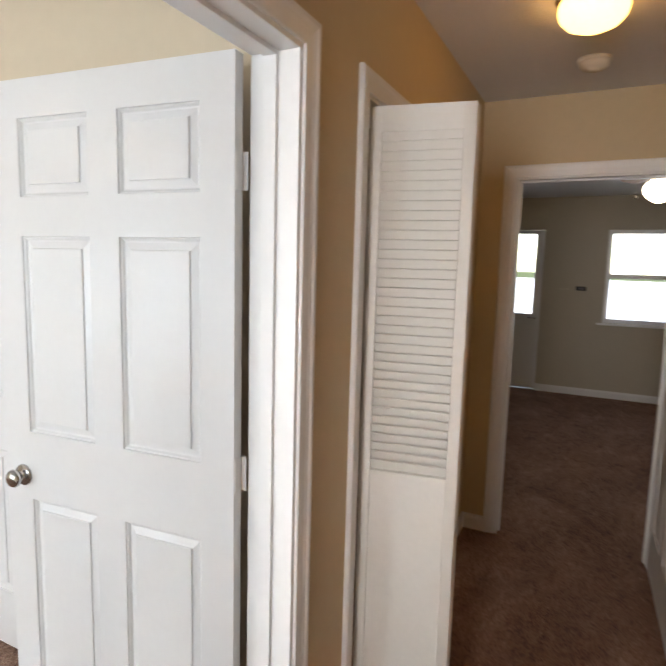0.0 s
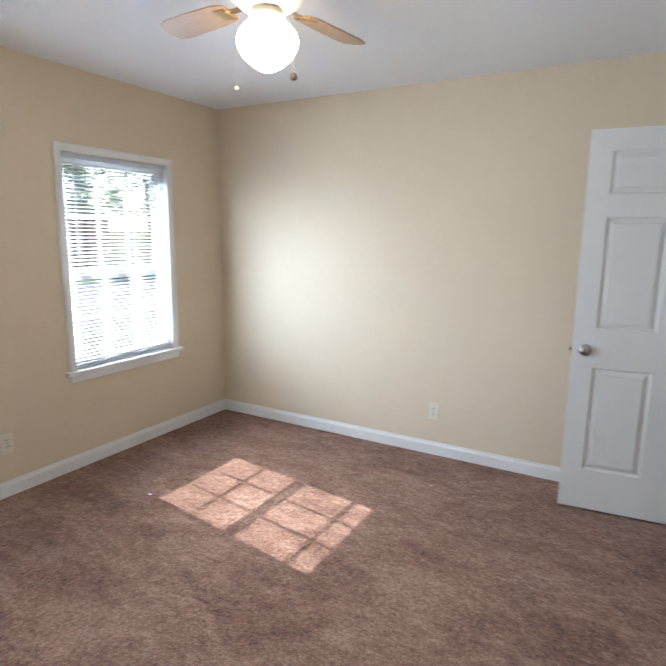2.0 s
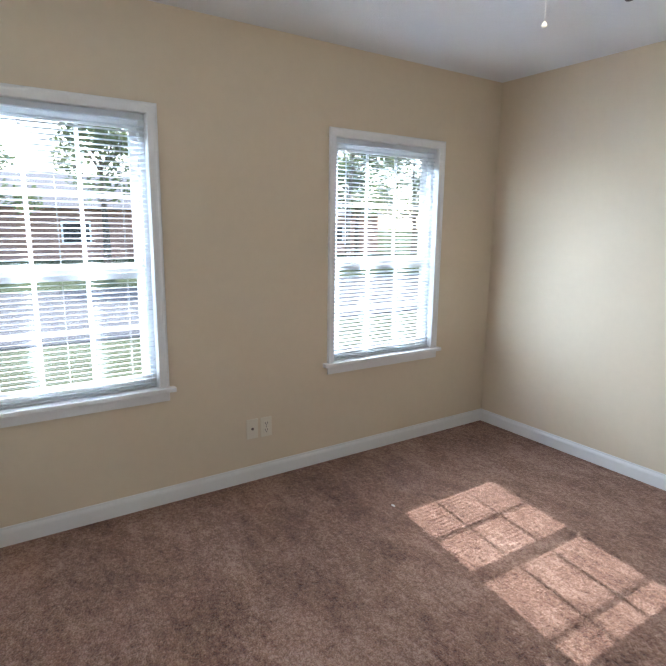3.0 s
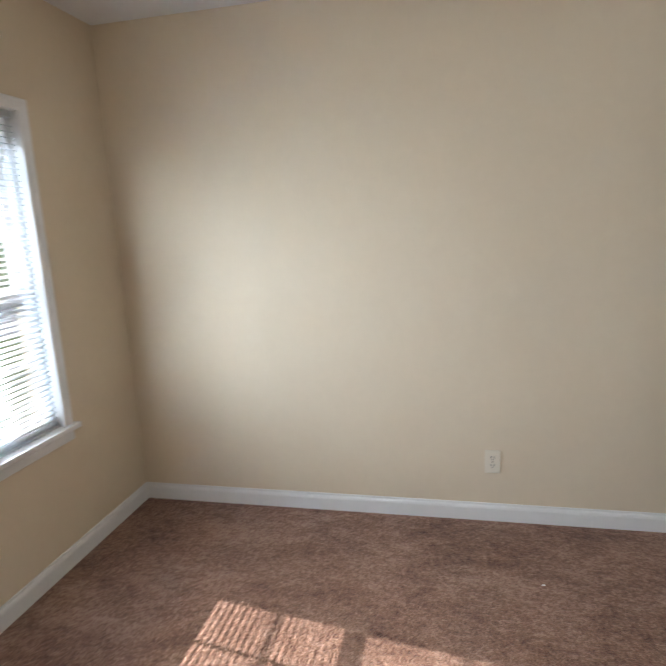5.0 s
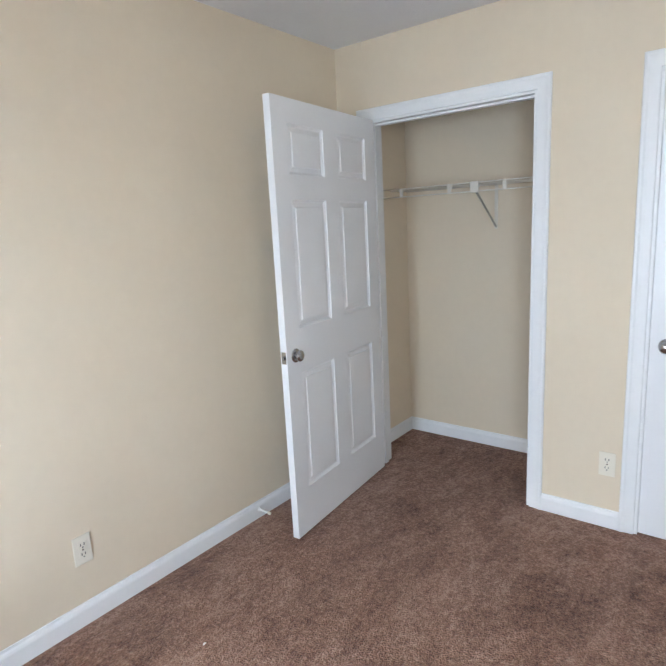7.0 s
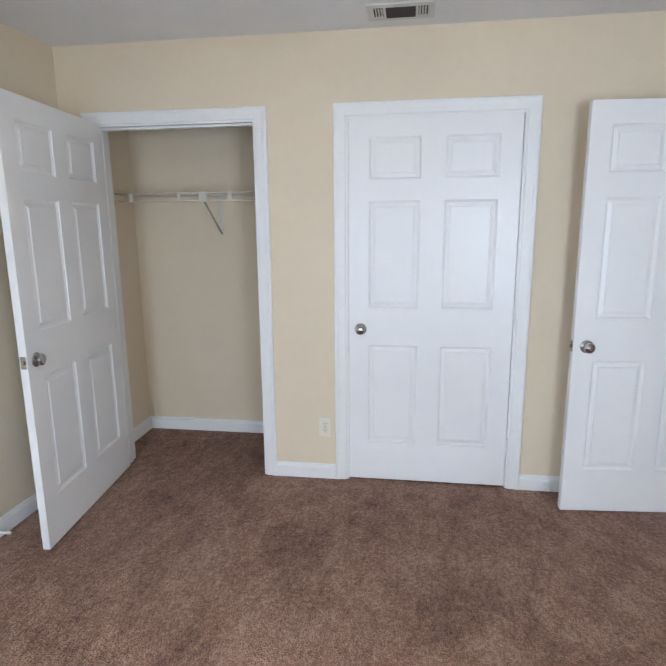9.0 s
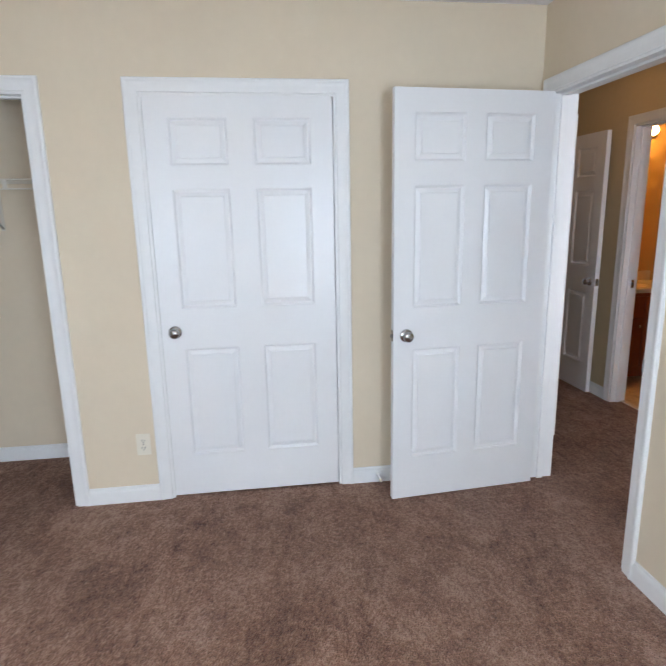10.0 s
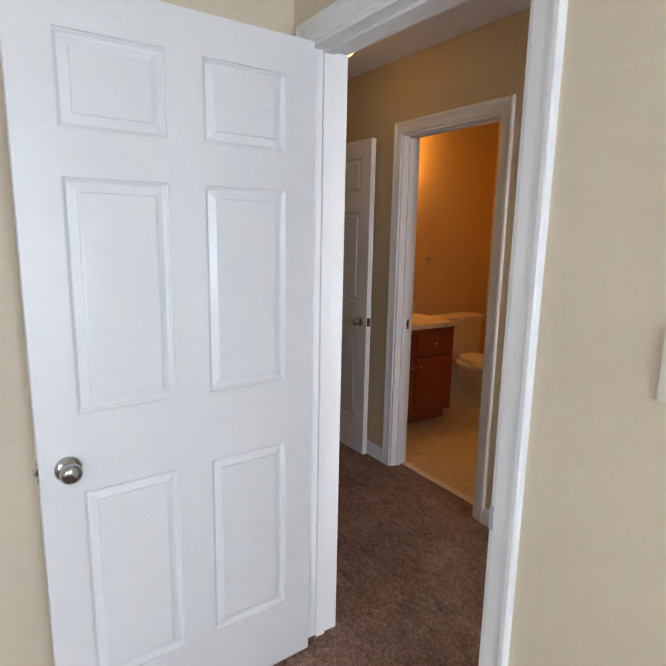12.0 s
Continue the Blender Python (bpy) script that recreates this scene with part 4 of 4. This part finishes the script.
for a, b in zip(rings, rings[1:]):
    for i in range(28):
        bm.faces.new((a[i], a[(i + 1) % 28], b[(i + 1) % 28], b[i]))
bm.faces.new(rings[-1])
part("bowl", bm, CERAM, toilet, smooth=True)
part("pedestal", box(-0.22, -0.03, -0.08, 0.08, 0.0, 0.384, bevel=0.02), CERAM, toilet)
for nm, z0, z1, g in (("seat", 0.404, 0.420, 0.0), ("seat_lid", 0.427, 0.442, -0.010)):
    bm = bmesh.new()
    lo, hi = [], []
    for i in range(28):
        a = 2 * math.pi * i / 28
        c, s = math.cos(a), math.sin(a)
        x = -0.44 + (0.25 + g) * c
        lo.append(bm.verts.new((min(x, -0.215), (0.19 + g) * s, z0)))
        hi.append(bm.verts.new((min(x * 0.985 - 0.006, -0.22), (0.18 + g) * s, z1)))
    for i in range(28):
        bm.faces.new((lo[i], lo[(i + 1) % 28], hi[(i + 1) % 28], hi[i]))
    bm.faces.new(lo[::-1])
    bm.faces.new(hi)
    part(nm, bm, CERAM, toilet, smooth=False)
part("flush_lever", rod(bmesh.new(), (-0.2, 0.16, 0.69), (-0.205, 0.09, 0.685), 0.006), CHROME, toilet)

for (y, lb) in ((-2.33, "small bronze towel bar post on the bathroom wall"), (-2.94, "small bronze towel post beside the toilet")):
    tp = thing("towel_post", pose(EX0, y, 1.268, 0, 0, -90), lb, "towel holder", "towel posts")
    part("flange", lathe([(0, -0.0005), (0.026, -0.0005), (0.026, -0.006), (0.016, -0.012), (0, -0.012)], 18, axis='Y'), BRASS, tp, smooth=True)
    part("arm", lathe([(0.010, -0.010), (0.008, -0.03), (0.012, -0.048), (0.012, -0.06), (0, -0.063)], 14, axis='Y'), BRASS, tp, smooth=True)

bl = thing("vanity_light", pose(EX0, -1.80, 2.13), "brass vanity light bar with three glowing bulbs", "wall light")
part("backplate", box(-0.028, -0.001, -0.32, 0.32, -0.055, 0.055, bevel=0.006), BRASS, bl)
for y in (-0.21, 0.0, 0.21):
    sk = part("socket", lathe([(0, -0.028), (0.024, -0.028), (0.022, -0.06), (0, -0.06)], 16, origin=(0, y, 0), axis='X'), BRASS, bl, smooth=True)
    part("bulb", lathe([(0.014, -0.058), (0.022, -0.072), (0.04, -0.095), (0.045, -0.115), (0.038, -0.14), (0.02, -0.154), (0, -0.158)], 20, origin=(0, y, 0), axis='X'), BULB, sk, "lit globe bulb", True)

# ---- living room wall plates ----
tm = thing("thermostat", pose(LX, -0.56, 1.34, 0, 0, -90), "dark thermostat on the shaded living room wall", "thermostat")
part("body", box(-0.06, 0.06, -0.025, -0.001, -0.026, 0.026, bevel=0.005), DARK, tm)
part("screen", box(-0.03, 0.03, -0.0265, -0.0255, -0.012, 0.014), mat("grey_screen", (0.10, 0.10, 0.10), 0.3), tm)
tm2 = thing("switch_plate", pose(LX, -0.36, 1.325, 0, 0, -90), "beige multi-gang switch plate on the living room wall", "switch")
part("cover_plate", box(-0.08, 0.08, -0.008, -0.001, -0.045, 0.045, bevel=0.003), LIVP, tm2)
for x in (-0.045, 0.0, 0.045):
    part("toggle", box(x - 0.005, x + 0.005, -0.02, -0.0082, -0.004, 0.012), PLATE, tm2)

# ---- outdoors ----
GZ = -0.55
bm = bmesh.new()
vs = [bm.verts.new(c) for c in ((-900, -900, GZ), (900, -900, GZ), (900, 900, GZ), (-900, 900, GZ))]
bm.faces.new(vs)
structure("ground", bm, GRASS, "sunlit grass around the building", "ground")
structure("pavement", box(-19, -11, -60, 60, GZ - 0.2, GZ + 0.03), ASPH, "pale sunlit parking asphalt outside the windows", "pavement")
# added pale sheet: imitates glare outside the living room and brightens it
structure("pavement", box(8.5, 160, -90, 90, GZ - 0.2, GZ + 0.03), CONC, "pale concrete added to whiten the living room window view", "pavement")
structure("foundation", box(-W - 0.16, LX + 0.16, -3.5, D + 0.14, GZ - 0.2, -0.201), SIDING, "grey foundation under the rooms", "foundation")


def tree(m, seed, h, label):
    root = thing("tree", m, label, "tree", "trees beyond the parking")
    rn = random.Random(seed)
    bm = bmesh.new()
    prev = None
    for k in range(6):
        z = h * 0.75 * k / 5
        r = 0.17 * (1 - k / 6.5)
        ring = [bm.verts.new((0.1 * math.sin(k) + r * math.cos(i * math.pi / 4), r * math.sin(i * math.pi / 4), z)) for i in range(8)]
        if prev:
            for i in range(8):
                bm.faces.new((prev[i], prev[(i + 1) % 8], ring[(i + 1) % 8], ring[i]))
        prev = ring
    tips = []
    for k in range(14):
        z = h * rn.uniform(0.3, 0.8)
        a, ln = rn.uniform(0, 6.28), rn.uniform(0.7, 1.9)
        q = (ln * math.cos(a), ln * math.sin(a), z + rn.uniform(0.3, 1.0))
        rod(bm, (0, 0, z), q, 0.035, 5)
        tips.append(q)
    part("trunk", bm, BARK, root)
    bm = bmesh.new()
    for q in tips + [(0, 0, h * 0.85), (0.2, -0.2, h * 0.93)]:
        cr = rn.uniform(0.5, 0.95)
        for _ in range(120):
            d = Vector((rn.gauss(0, 1), rn.gauss(0, 1), rn.gauss(0, 0.8))).normalized() * cr * rn.uniform(0.4, 1.0)
            c = Vector(q) + d
            u = Vector((rn.gauss(0, 1), rn.gauss(0, 1), rn.gauss(0, 1))).normalized() * 0.10
            v = u.orthogonal().normalized() * 0.06
            bm.faces.new([bm.verts.new(c + s) for s in (-u, v, u, -v)])
    part("crown", bm, LEAF, root)
    return root


t1 = tree(pose(-24, 5, GZ), 3, 6.6, "leafy green tree beyond the parking")
t2 = tree(pose(-26, 13, GZ), 8, 7.4, "tall leafy tree beyond the parking")
for (src, x, y, r) in ((t2, -25, -4, 60), (t1, -27, 9.5, 130), (t1, -25, 18, 210), (t2, -28, 23, 300), (t2, -28, 1.0, 20), (t2, -24, 21, 80), (t1, -25, 26, 170), (t2, -23, 16, 250), (t1, -27, 30, 40)):
    copy_thing(src, pose(x, y, GZ, 0, 0, r))

nb = thing("neighbour_house", pose(-40, 12, GZ), "low brick house far beyond the trees", "house")
part("wall", box(-4, 4, -16, 16, 0, 2.9), BRICK, nb)
bm = bmesh.new()
a = [bm.verts.new(c) for c in ((-4.6, -16.6, 2.9), (4.6, -16.6, 2.9), (4.6, 16.6, 2.9), (-4.6, 16.6, 2.9), (0, -13, 5.2), (0, 13, 5.2))]
for f in ((0, 1, 4), (1, 2, 5, 4), (2, 3, 5), (3, 0, 4, 5), (0, 3, 2, 1)):
    bm.faces.new([a[i] for i in f])
part("roof", bm, ROOF, nb)
for k in range(5):
    w = part("window", box(4.0, 4.06, -13 + 6 * k, -11.4 + 6 * k, 0.9, 2.2), VPVC, nb)
    part("pane", box(4.06, 4.07, -12.9 + 6 * k, -11.5 + 6 * k, 1.0, 2.1), DARK, w)
